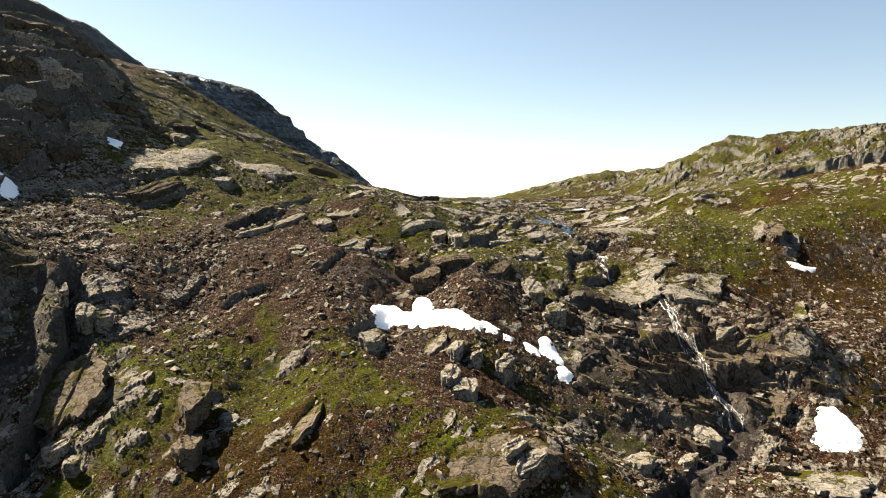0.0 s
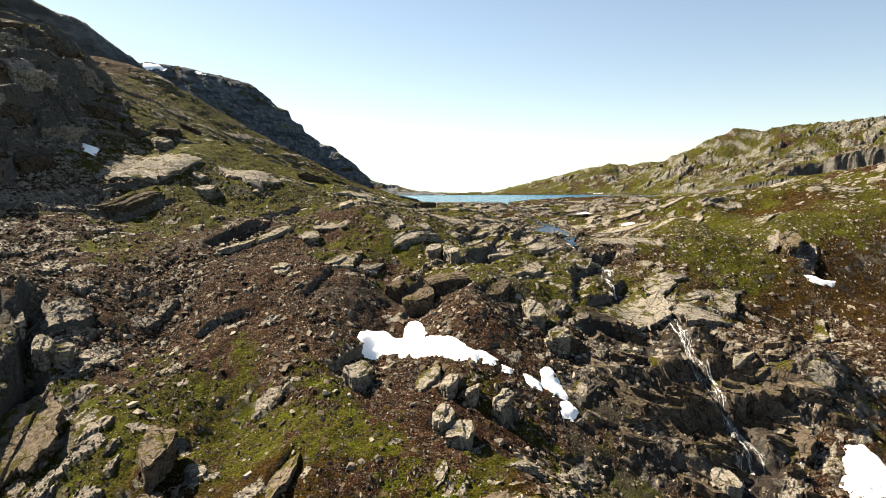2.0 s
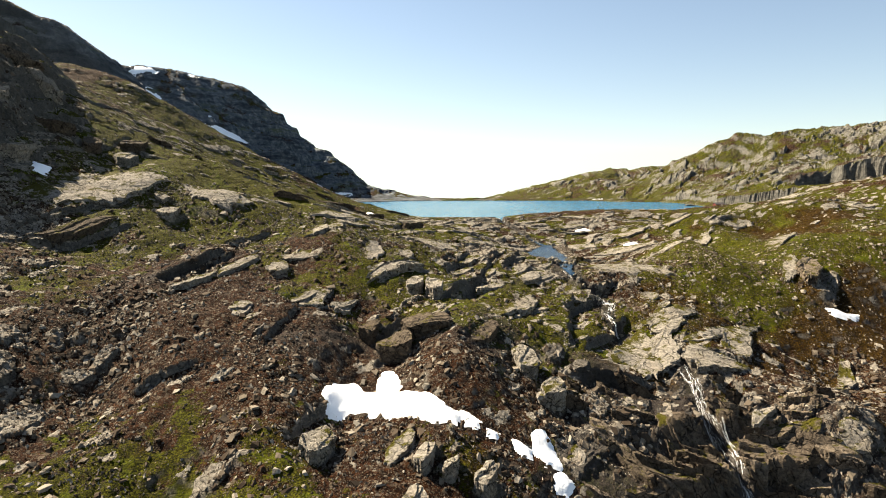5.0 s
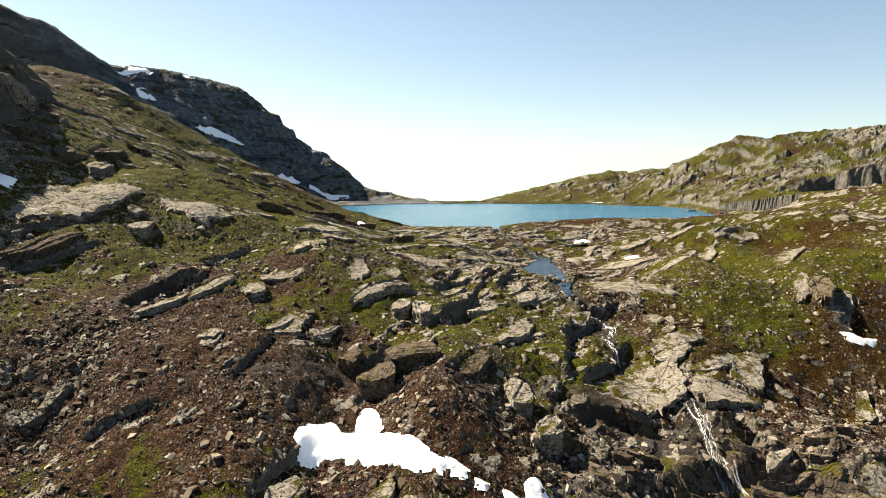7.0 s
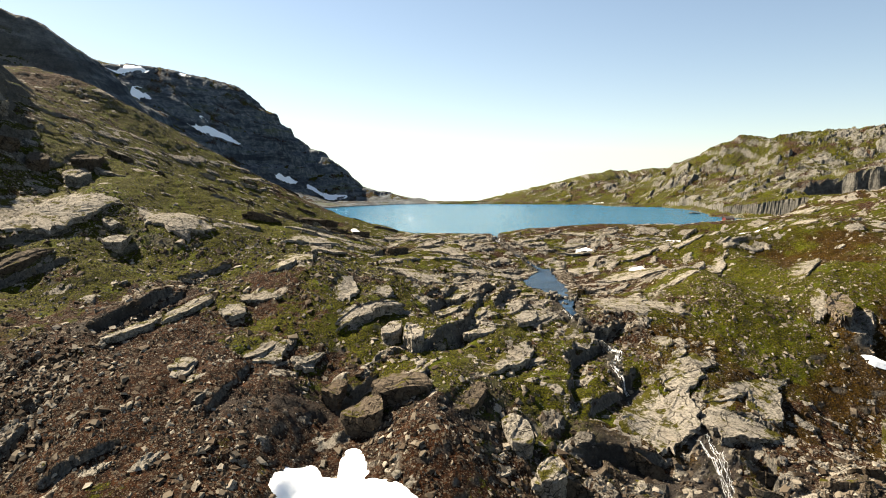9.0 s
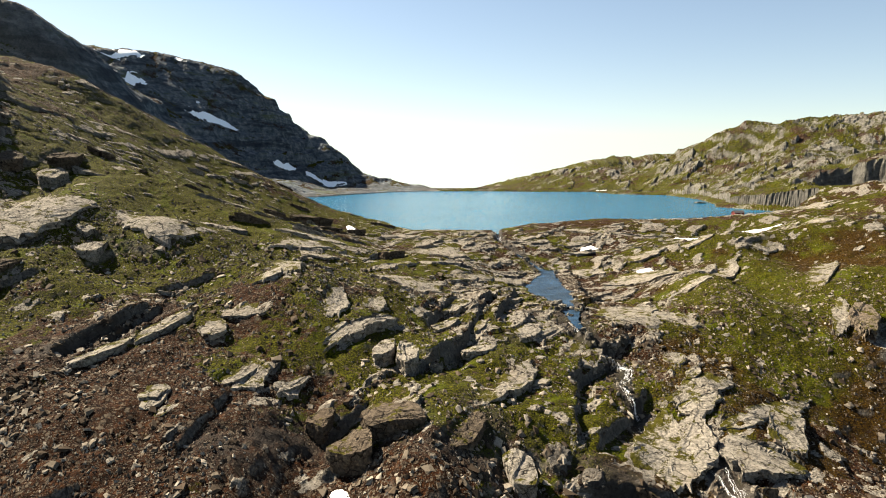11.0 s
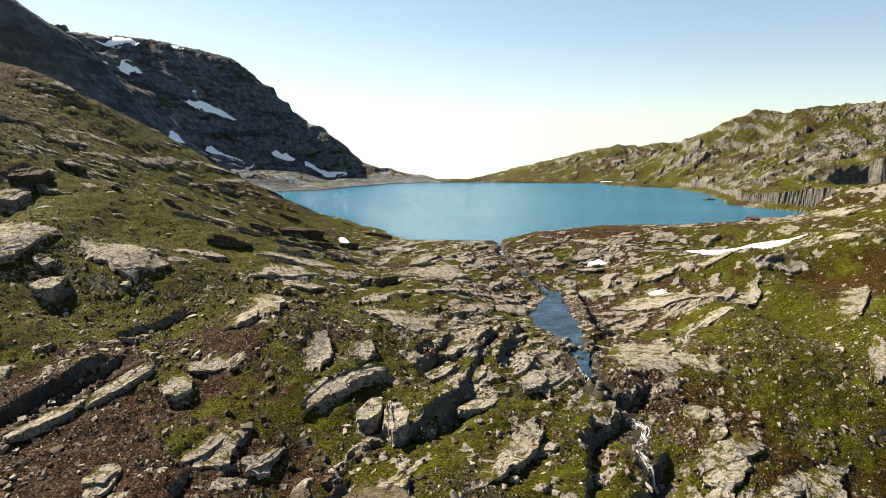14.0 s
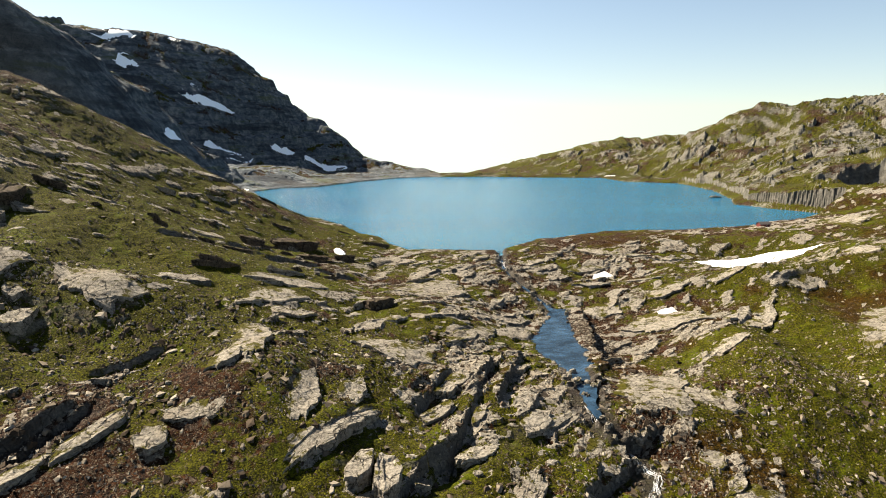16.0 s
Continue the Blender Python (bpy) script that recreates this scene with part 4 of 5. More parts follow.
for rows, material, name, label in (
    (LEFT_FLUSH, ROCK, "rock_slab", "pale grey slab lying flush in the mossy slope"),
    (LEFT_LEDGE, ROCK, "rock_slab", "long narrow rock ledge with a dark undercut edge"),
    (MIDDLE_FLUSH, ROCK, "rock_slab", "pale grey slab lying flush in moss and stones"),
    (MIDDLE_LEDGE, ROCK, "rock_slab", "long narrow rock ledge with a dark undercut edge"),
    (MIDDLE_BLOCK, ROCK, "rock_block", "upright pale block with a deep shadow beside it"),
    (OUTLET, ROCK, "rock_slab", "ice-smoothed pale slab by the outlet"),
    (BROOKSIDE, ROCK, "rock_slab", "ice-smoothed pale slab beside the brook"),
    (RIGHT_FLUSH, ROCK, "rock_slab", "weathered pale slab showing through olive moss"),
    (MIDDLE_BENCH, ROCK, "rock_slab", "broad pale rock slab cracked along its length"),
    (LEFT_BENCH, ROCK, "rock_slab", "broad pale rock slab lying on the mossy slope"),
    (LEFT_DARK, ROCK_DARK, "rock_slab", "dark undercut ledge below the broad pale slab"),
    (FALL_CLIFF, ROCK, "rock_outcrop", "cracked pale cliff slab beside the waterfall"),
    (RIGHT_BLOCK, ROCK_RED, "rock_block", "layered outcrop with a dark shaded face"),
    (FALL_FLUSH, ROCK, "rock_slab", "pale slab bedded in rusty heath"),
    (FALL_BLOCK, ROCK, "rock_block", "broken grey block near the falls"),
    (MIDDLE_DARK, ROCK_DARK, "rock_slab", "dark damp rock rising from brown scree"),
    (DARK_BLOCK, ROCK_DARK, "rock_block", "dark damp block above the large snow patch"),
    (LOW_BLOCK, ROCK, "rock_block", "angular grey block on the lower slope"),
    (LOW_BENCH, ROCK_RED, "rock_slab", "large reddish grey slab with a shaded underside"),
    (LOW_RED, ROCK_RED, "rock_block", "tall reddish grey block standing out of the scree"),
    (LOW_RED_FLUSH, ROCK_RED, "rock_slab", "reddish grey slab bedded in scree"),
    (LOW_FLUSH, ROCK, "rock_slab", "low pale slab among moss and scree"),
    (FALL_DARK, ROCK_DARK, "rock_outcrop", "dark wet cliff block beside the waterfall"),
    (CRAG_BLOCK, ROCK_DARK, "rock_block", "dark boulder below the crags"),
    (LEFT_BLOCK, ROCK, "rock_block", "pale boulder on the green slope"),
    (SHORE, ROCK, "rock_slab", "ice-smoothed pale slab between outlet and shore"),
    (SHORE_DARK, ROCK_DARK, "rock_block", "dark squat boulder near the shore"),
):
    for row in rows:
        slab(*row, material, label, name)
slab(6.8, 90.7, 17, 10, 2.4, 25, ROCK_RED, "rounded mossy outcrop at the foot of the slope", "rock_outcrop")
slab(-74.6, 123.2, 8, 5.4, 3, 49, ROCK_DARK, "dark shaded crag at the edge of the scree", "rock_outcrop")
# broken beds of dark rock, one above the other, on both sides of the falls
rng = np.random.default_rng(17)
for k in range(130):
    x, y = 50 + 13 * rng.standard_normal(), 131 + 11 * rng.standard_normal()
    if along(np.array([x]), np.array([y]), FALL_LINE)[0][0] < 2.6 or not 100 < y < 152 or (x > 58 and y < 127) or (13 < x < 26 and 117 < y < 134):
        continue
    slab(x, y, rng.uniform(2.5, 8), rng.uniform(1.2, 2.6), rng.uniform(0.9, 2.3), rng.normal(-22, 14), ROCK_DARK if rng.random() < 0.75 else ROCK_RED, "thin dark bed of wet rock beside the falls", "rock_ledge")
islet = tagged(new("rock_islet", block_mesh("rock_islet", 9, 3.5, 1.6, 77, ROCK, 0.2)), "low pale rock islet standing in the lake", "rock")
islet.matrix_world = pose(190, 550, -0.5, 0, 0, 5)
# ---- crags at the top of the scree gully ----
CRAGS = [(-95.6, 176.6, 9, 6, 3.5, 80), (-97.7, 194, 12, 6, 4, 58), (-99.1, 214.7, 10, 6, 4, 24), (-112, 200, 11, 7, 5, 40), (-133, 226, 14, 8, 4, 30), (-125, 216, 13, 7, 4, 35), (-117, 195, 12, 6, 4, 45),
         (-111, 182, 10, 6, 3.5, 50), (-106, 186, 9, 5, 3.5, 40), (-108, 226, 10, 6, 3, 30), (-102, 166, 9, 6, 3.5, 60), (-109.6, 205, 9, 6, 4, 35), (-116, 228, 12, 6, 3.5, 28)]
# every second ledge pale as if sunlit, the rest painted dark as shade
for k, row in enumerate(CRAGS):
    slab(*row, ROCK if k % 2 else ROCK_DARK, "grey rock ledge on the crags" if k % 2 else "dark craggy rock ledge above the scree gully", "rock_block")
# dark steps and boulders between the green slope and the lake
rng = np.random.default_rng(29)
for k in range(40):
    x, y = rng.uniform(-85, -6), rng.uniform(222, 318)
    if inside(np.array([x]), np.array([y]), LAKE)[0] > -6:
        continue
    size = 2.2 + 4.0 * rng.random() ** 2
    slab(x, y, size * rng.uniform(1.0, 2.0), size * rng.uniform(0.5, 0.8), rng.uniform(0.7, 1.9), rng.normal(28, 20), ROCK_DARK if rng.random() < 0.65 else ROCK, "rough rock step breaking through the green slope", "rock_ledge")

# ---- smaller outcrops that break through the turf ----
rng = np.random.default_rng(11)
cx, cy = rng.uniform(-100, 125, 5000), rng.uniform(88, 320, 5000)
_, mo, ro, we, he = relief(cx, cy)
gap = inside(cx, cy, LAKE)
brook = along(cx, cy, STREAM)[0]
chosen = []
for x, y, m_, r_, d, b in zip(cx, cy, mo, ro, gap, brook):
    if len(chosen) == 90:
        break
    if d > -4 or b < 4.5 or abs(x) > 0.62 * y + 8 or r_ < 0.5 or any((x - p) ** 2 + (y - q) ** 2 < 36 for p, q in chosen):
        continue
    chosen.append((x, y))
    size = 2.2 + 4.5 * rng.random() ** 2
    slab(x, y, size * rng.uniform(0.9, 1.7), size * rng.uniform(0.5, 0.8), 0.45 + 0.15 * size * rng.random(), 52 + 16 * rng.standard_normal(), label="low grey outcrop breaking through the turf", name="rock_outcrop")

# ---- loose boulders ----
shapes = [block_mesh("boulder", 2.0, 1.5, 1.1, 500 + k, ROCK, 0.1, 14) for k in range(10)]
bx, by = rng.uniform(-110, 130, 2500), rng.uniform(86, 310, 2500)
bz, mo, ro, we, he = relief(bx, by)
gap = inside(bx, by, LAKE)
brook = along(bx, by, STREAM)[0]
placed = 0
for x, y, z, m_, d, b in zip(bx, by, bz, mo, gap, brook):
    if placed == 200:
        break
    if d > -3 or b < 2.5 or abs(x) > 0.62 * y + 6 or rng.random() < 0.25 + 0.6 * m_:
        continue
    placed += 1
    ob = new("boulder", shapes[placed % 10])
    k = 0.3 + 0.6 * rng.random() ** 2.5
    ob.matrix_world = lie(x, y, z, rng.uniform(0, 360), 0.85) @ pose(0, 0, -0.2 * k, rng.uniform(-14, 14), rng.uniform(-14, 14)) @ Matrix.Diagonal((k, k, k * rng.uniform(0.5, 1.0), 1))
    tagged(ob, "grey angular boulder lying loose on the slope", "boulder", "boulders on the slope")

# ---- stones in the brook ----
for k in range(90):
    i = int(rng.integers(0, len(BROOK_LINE) - 1))
    p, q = BROOK_LINE[i], BROOK_LINE[i + 1]
    if i in (6, 7) and k >= 8:
        continue
    f = rng.random()
    x, y = p[0] + (q[0] - p[0]) * f + rng.normal(0, 1.1), p[1] + (q[1] - p[1]) * f
    ob = new("brook_stone", shapes[k % 10])
    g = 0.25 + 0.55 * rng.random() ** 2
    if k < 8:  # the sill at the foot of the pool
        x, y, g = 31.5 + 0.8 * k, 200.6 + rng.normal(0, 0.5), 0.55 + 0.5 * rng.random()
    ob.matrix_world = pose(x, y, ground_z(x, y) - 0.1 * g, rng.uniform(-12, 12), rng.uniform(-12, 12), rng.uniform(0, 360)) @ Matrix.Diagonal((g, g, g, 1))
    tagged(ob, "grey stone lying in the bed of the brook", "stone", "stones in the brook")

# ---- snow ----
SNOW_RINGS = []


def snow(ring, label, step=0.5, thick=0.35, name="snow_patch"):
    xs, ys = [p[0] for p in ring], [p[1] for p in ring]
    if max(ys) < 350:
        SNOW_RINGS.append(ring)
    px, py = np.meshgrid(np.arange(min(xs) - 2 * step, max(xs) + 3 * step, step), np.arange(min(ys) - 2 * step, max(ys) + 3 * step, step))
    s = inside(px, py, ring) + max(0.35, 0.5 * step) * fbm(px / max(1.2, 2 * step), py / max(1.2, 2 * step), 7, 3)
    z = relief(px, py)[0]
    for _ in range(3):  # the snow bridges small hollows
        pad = np.pad(z, 2, "edge")
        z = sum(pad[a : a + z.shape[0], b : b + z.shape[1]] for a in range(5) for b in range(5)) / 25
    z = z + 0.12 + np.clip(0.45 * s + 0.05, -0.5, thick) + 0.05 * fbm(px / 2, py / 2, 9, 2)
    i = np.arange(px.size).reshape(px.shape)
    use = np.maximum(np.maximum(s[:-1, :-1], s[1:, 1:]), np.maximum(s[1:, :-1], s[:-1, 1:])) > -step
    quads = np.stack([i[:-1, :-1], i[:-1, 1:], i[1:, 1:], i[1:, :-1]], -1)[use]
    used, back = np.unique(quads, return_inverse=True)
    verts = np.stack([px, py, z], -1).reshape(-1, 3)[used]
    me = mesh_of(name, verts.tolist(), back.reshape(-1, 4).tolist(), SNOW)
    me.polygons.foreach_set("use_smooth", [True] * len(me.polygons))
    return tagged(new(name, me), label, "snow", "old snow patches")


snow([(-14.2, 134.1), (-12.7, 137.3), (-9.6, 139.5), (-8.2, 137.8), (-5.2, 138.0), (-5.7, 142.7), (-4.2, 142.7), (-2.8, 139.9), (-2.1, 136.3), (0.7, 134.6), (3.9, 132.0), (5.8, 130.3), (7.6, 129.4), (6.4, 128.2), (1.7, 128.8), (-4.8, 132.0), (-9.2, 132.7), (-12.0, 130.4), (-13.5, 132.0)], "large white ragged snow patch in a hollow of the slope", 0.4)
STRIP = "narrow remnant of white snow in the stream gully"
snow([(18.1, 129.5), (19.9, 131.0), (21.2, 127.7), (21.9, 125.2), (19.7, 124.5), (18.4, 126.7)], STRIP, 0.3, 0.2)
snow([(20.6, 123.5), (22.2, 124.3), (23.1, 123.1), (22.2, 121.3), (20.8, 121.8)], STRIP, 0.3, 0.2)
snow([(7.3, 130.0), (8.7, 129.5), (10.3, 128.7), (9.9, 127.7), (8.5, 127.9), (7.8, 128.8)], STRIP, 0.3, 0.2)
snow([(11.3, 127.9), (13.1, 127.7), (12.5, 126.9), (11.5, 127.1)], STRIP, 0.25, 0.2)
snow([(15.1, 127.7), (16.4, 127.4), (17.5, 126.7), (17.5, 125.3), (16.5, 125.3), (15.7, 126.2)], STRIP, 0.25, 0.2)
snow([(68.1, 122.9), (70.9, 123.3), (72.3, 121.1), (72.5, 117.7), (70.2, 114.1), (66.7, 113.0), (63.6, 113.5), (63.4, 115.8), (65.3, 117.8), (66.2, 120.7)], "rounded white snow patch on the scree", 0.35, 0.7)
snow([(91.5, 183.4), (94.4, 184.1), (96.2, 183.2), (98.9, 183.5), (97.9, 182.1), (92.2, 181.3)], "small snow patch below the layered outcrop", 0.35)
snow([(-99.3, 155.9), (-96.2, 156.0), (-93.6, 152.6), (-94.3, 150.8), (-96.3, 151.1)], "shaded snow patch at the edge of the scree gully", 0.4)
snow([(-93.3, 195.0), (-91.5, 195.6), (-90.1, 195.9), (-89.2, 191.6), (-91.1, 191.4)], "small snow patch below the dark crags", 0.4)
snow([(87.4, 295.5), (94.7, 301.2), (105.4, 303.8), (115.3, 304.1), (120.7, 300.5), (126.6, 295.7), (119.8, 290.6), (112.0, 288.6), (104.8, 288.4), (96.3, 286.4), (89.1, 283.7), (88.9, 289.3)], "long white snow patch near the lake shore", 0.6)
snow([(53.8, 285.6), (57.5, 287.1), (58.9, 284.6), (56.6, 283.1), (54.2, 283.7)], "small snow patch among smooth slabs", 0.4)
snow([(63.1, 250.8), (66.6, 251.8), (66.9, 249.5), (64.1, 248.2), (62.9, 249.5)], "small snow patch among smooth slabs", 0.4)
snow([(-24.5, 294.0), (-23.3, 294.8), (-21.2, 292.0), (-22.0, 290.2), (-23.6, 291.2)], "small snow patch among dark boulders by the shore", 0.4)
snow([(-386, 846), (-372, 850), (-362, 868), (-350, 886), (-344, 880), (-348, 862), (-354, 850), (-368, 845)], "old snowfield under the mountain crest", 2.5, 1.2)
snow([(-344, 838), (-333, 848), (-337, 840), (-326, 839), (-332, 826), (-343, 833)], "snow tongue in a steep mountain gully", 2.5, 1.2)
snow([(-281, 878), (-270, 870), (-240, 888), (-243, 876), (-264, 861), (-284, 850), (-276, 860)], "forked snow tongue on the dark mountain face", 2.5, 1.2)
snow([(-193, 880), (-172, 893), (-150, 917), (-117, 937), (-122, 931), (-153, 907), (-175, 885), (-190, 877)], "long snow strip along the foot of the mountain", 1.5, 0.4)
snow([(-245, 818), (-228, 822), (-208, 844), (-211, 836), (-229, 816)], "thin snow strip on the lower mountain face", 2.5, 1.2)
snow([(-141, 531), (-144, 562), (-137, 579), (-143, 605), (-137, 564), (-138, 536)], "snow strip on rubble beside the lake", 2.5, 1.2)
snow([(-325, 920), (-319, 930), (-313, 927), (-319, 920)], "small snow patch near the mountain crest", 2.5, 1.2)
snow([(-189, 573), (-187, 576), (-183, 573), (-182, 560)], "small snow patch on the mountain spur", 2.5, 1.2)
snow([(176, 832), (181, 835), (189, 834), (186, 831)], "small snow patch at the far lake shore", 1.0, 0.3)


# ---- running water ----
def ribbon_mesh(name, line, wide, lift, material, step=0.6, follow=True, seed=1, cols=5, wild=1.0):
    pts = [Vector(p[:3]) for p in line]
    path = []
    for a, b in zip(pts, pts[1:]):
        n = max(1, int((b - a).length / step))
        path += [a.lerp(b, k / n) for k in range(n)]
    path.append(pts[-1])
    halves = np.interp(np.linspace(0, 1, len(path)), np.linspace(0, 1, len(wide)), wide)
    verts, faces = [], []
    for k, p in enumerate(path):
        d = (path[min(k + 1, len(path) - 1)] - path[max(k - 1, 0)]).normalized()
        side = Vector((d.y, -d.x, 0))
        side = side.normalized() if side.length > 1e-3 else Vector((1, 0, 0))
        wob = wild * 0.35 * halves[k] * noise.noise(Vector((k * 0.35, seed * 7.1, 0)))
        w = halves[k] * (1 + 0.4 * wild * noise.noise(Vector((k * 0.5, seed * 3.3, 5))))
        for c in range(cols):
            q = p + side * ((c / (cols - 1) - 0.5) * 2 * w + wob)
            verts.append((q.x, q.y, p.z + lift))
    if follow:
        flat = np.array(verts)
        flat[:, 2] = relief(flat[:, 0], flat[:, 1])[0] + lift
        verts = flat.tolist()
    for k in range(len(path) - 1):
        faces += [(k * cols + c, k * cols + c + 1, (k + 1) * cols + c + 1, (k + 1) * cols + c) for c in range(cols - 1)]
    return mesh_of(name, verts, faces, material)


for bit, more in ((BROOK_LINE[:7], 0.8), (BROOK_LINE[8:12], 1.1)):
    me = ribbon_mesh("brook", [p[:3] for p in bit], [p[3] * more for p in bit], -0.02, BROOK, 0.6, False, 2, 5, 1.0)
    tagged(new("brook", me), "clear dark brook running between slabs", "brook", kind="structure")
px, py = sum(p[0] for p in POOL) / len(POOL), sum(p[1] for p in POOL) / len(POOL)
me = mesh_of("pool", [(x + 1.6 * (x - px) / abs(x - px), y + 0.6 * (y - py) / abs(y - py), -6.04) for x, y in POOL], [tuple(range(len(POOL)))], BROOK)
tagged(new("pool", me), "still dark blue pool in the course of the brook", "pool", kind="structure")


def threads_mesh(name, line, wide, seed, n=9, stout=1.0):
    """A strand of falling water: thin threads that part and meet again on the way down."""
    rng = np.random.default_rng(seed)
    pts = np.array(line, float)
    run = np.concatenate([[0], np.cumsum(np.hypot(*np.diff(pts[:, :2], axis=0).T))])
    verts, faces = [], []
    for k in range(n):
        lo = rng.uniform(-0.15, 0.85)
        hi = lo + rng.uniform(0.15, 0.45)
        s = np.arange(max(lo, 0) * run[-1], min(hi, 1) * run[-1], 0.3)
        if len(s) < 3:
            continue
        x, y = np.interp(s, run, pts[:, 0]), np.interp(s, run, pts[:, 1])
        half = np.interp(s / run[-1], np.linspace(0, 1, len(wide)), wide)
        swing = rng.uniform(-1, 1) + 0.8 * vnoise(s / 2.4 + 5 * k, s * 0 + seed, seed + k) + 0.3 * vnoise(s / 0.8 + 9 * k, s * 0, seed + k)
        x = x + half * swing
        thick = stout * rng.uniform(0.012, 0.042) * (0.7 + 0.5 * vnoise(s / 1.1, s * 0 + k, seed))
        z = relief(x, y)[0] + 0.18 + 0.08 * rng.random()
        base = len(verts)
        for a, b, c, t in zip(x, y, z, thick):
            verts += [(a - t, b, c), (a, b - 0.5 * t, c + t), (a + t, b, c)]
        for q in range(len(s) - 1):
            o = base + 3 * q
            faces += [(o, o + 1, o + 4, o + 3), (o + 1, o + 2, o + 5, o + 4)]
    return mesh_of(name, verts, faces, FOAM)


def falls(name, label, strands, n=30, stout=0.55):
    top = new(name)
    top.location = strands[0][0][0]
    top.location.z = ground_z(top.location.x, top.location.y)
    tagged(top, label, "waterfall")
    bpy.context.view_layer.update()
    for k, (line, wide) in enumerate(strands):
        ob = new("strand", threads_mesh("strand", line, wide, 40 + 7 * k, n, stout))
        ob.parent = top
        ob.matrix_parent_inverse = top.matrix_world.inverted()
    return top


falls("waterfall", "white waterfall fanning out over the dark rock steps", [
    ([(49.6, 154.5, 0), (50.0, 149.5, 0), (49.0, 144.7, 0), (49.0, 139.4, 0), (49.5, 135.8, 0), (50.1, 132.7, 0), (50.0, 130.8, 0)], (0.3, 0.5, 0.75, 0.6, 0.4)),
    ([(47.7, 154.9, 0), (48.5, 150.7, 0), (48.6, 145.2, 0)], (0.15, 0.3, 0.2)),
    ([(48.7, 145, 0), (47.9, 139.4, 0), (48.8, 134.5, 0), (49.8, 131, 0)], (0.3, 0.35, 0.25)),
    ([(49.6, 144, 0), (50.4, 139.4, 0), (51.2, 135.5, 0), (51, 131, 0)], (0.25, 0.3, 0.25)),
    ([(49.9, 130.6, 0), (51.3, 125.7, 0), (53.4, 121.9, 0), (52.8, 118.1, 0)], (0.4, 0.4, 0.5, 0.3)),
    ([(50.0, 130, 0), (50.1, 126.8, 0), (48.8, 120.6, 0), (48.4, 116.8, 0), (48.5, 114.7, 0)], (0.3, 0.4, 0.5, 0.3)),
    ([(50.4, 128, 0), (51, 123, 0), (50.8, 118, 0)], (0.2, 0.4, 0.3))])
falls("waterfall", "thin trickle of white water down a wet cliff", [([(62.3, 129.3, 0), (61.9, 127.1, 0), (59.7, 121.2, 0), (57.4, 115.8, 0)], (0.2, 0.3, 0.25))])
falls("cascade", "small foaming cascade between slabs", [([(38.5, 184.2, 0), (40.2, 182.0, 0), (42.0, 179.3, 0), (40.8, 176.6, 0), (38.9, 173.8, 0), (39.7, 170.6, 0), (40.6, 167.2, 0)], (0.4, 0.6, 0.5, 0.4))], 44, 1.0)
falls("cascade", "small foaming cascade at the foot of the pool", [([(33.8, 192.5, 0), (34.2, 190.0, 0), (34.3, 188.0, 0)], (0.5, 0.6, 0.4))], 44, 1.0)
falls("cascade", "short white cascade at the lake's outlet", [([(26.8, 299.9, 0), (27.0, 292.4, 0), (27.2, 285.8, 0)], (0.5, 0.7, 0.4))], 44, 1.0)


# ---- hut by the shore ----
def part(name, bm, material, parent, label=""):
    me = bpy.data.meshes.new(name)
    bm.to_mesh(me)
    bm.free()
    me.materials.append(material)
    ob = new(name, me)
    ob.parent = parent
    return tagged(ob, label)


def box(x0, y0, z0, x1, y1, z1):
    bm = bmesh.new()
    bmesh.ops.create_cube(bm, size=1, matrix=Matrix.Translation(((x0 + x1) / 2, (y0 + y1) / 2, (z0 + z1) / 2)) @ Matrix.Diagonal((x1 - x0, y1 - y0, z1 - z0, 1)))
    bmesh.ops.bevel(bm, geom=bm.edges[:], offset=0.02, segments=1, affect="EDGES")
    return bm


RED_WOOD = plain("red_painted_boards", (0.11, 0.016, 0.015), (0.07, 0.011, 0.010))
ROOF_FELT = plain("dark_roofing", (0.06, 0.05, 0.05), (0.035, 0.03, 0.03), 0.85)
TRIM = plain("white_trim", (0.6, 0.58, 0.55), (0.45, 0.43, 0.4))
PANE = plain("dark_pane", (0.03, 0.035, 0.04), (0.02, 0.022, 0.025), 0.15)
hut = tagged(new("hut"), "small dark red wooden hut on the lake shore", "hut")
hut.matrix_world = pose(131, 347, ground_z(131, 347) - 0.1, 0, 0, 12) @ Matrix.Diagonal((0.75, 0.75, 0.75, 1))
bm = bmesh.new()
prof = [(-1.7, -0.4), (1.7, -0.4), (1.7, 1.9), (0, 2.9), (-1.7, 1.9)]
a = [bm.verts.new((-2.8, py, pz)) for py, pz in prof]
b = [bm.verts.new((2.8, py, pz)) for py, pz in prof]
bm.faces.new(a[::-1])
bm.faces.new(b)
for k in range(5):
    bm.faces.new((a[k], a[(k + 1) % 5], b[(k + 1) % 5], b[k]))
part("wall", bm, RED_WOOD, hut)
for sgn in (-1, 1):
    bm = bmesh.new()
    e = [bm.verts.new((px, sgn * py, pz)) for px in (-3.1, 3.1) for py, pz in ((0, 2.92), (2.05, 1.72), (2.05, 1.84), (0, 3.06))]
    for q in ((0, 1, 2, 3), (7, 6, 5, 4), (0, 4, 5, 1), (1, 5, 6, 2), (2, 6, 7, 3), (3, 7, 4, 0)):
        bm.faces.new([e[k] for k in q])
    part("roof", bm, ROOF_FELT, hut, "dark felted roof slope")
part("door", box(-1.6, -1.76, -0.1, -0.75, -1.69, 1.75), RED_WOOD, hut)
win = part("window", box(0.6, -1.75, 0.8, 1.5, -1.69, 1.5), TRIM, hut, "white window frame")
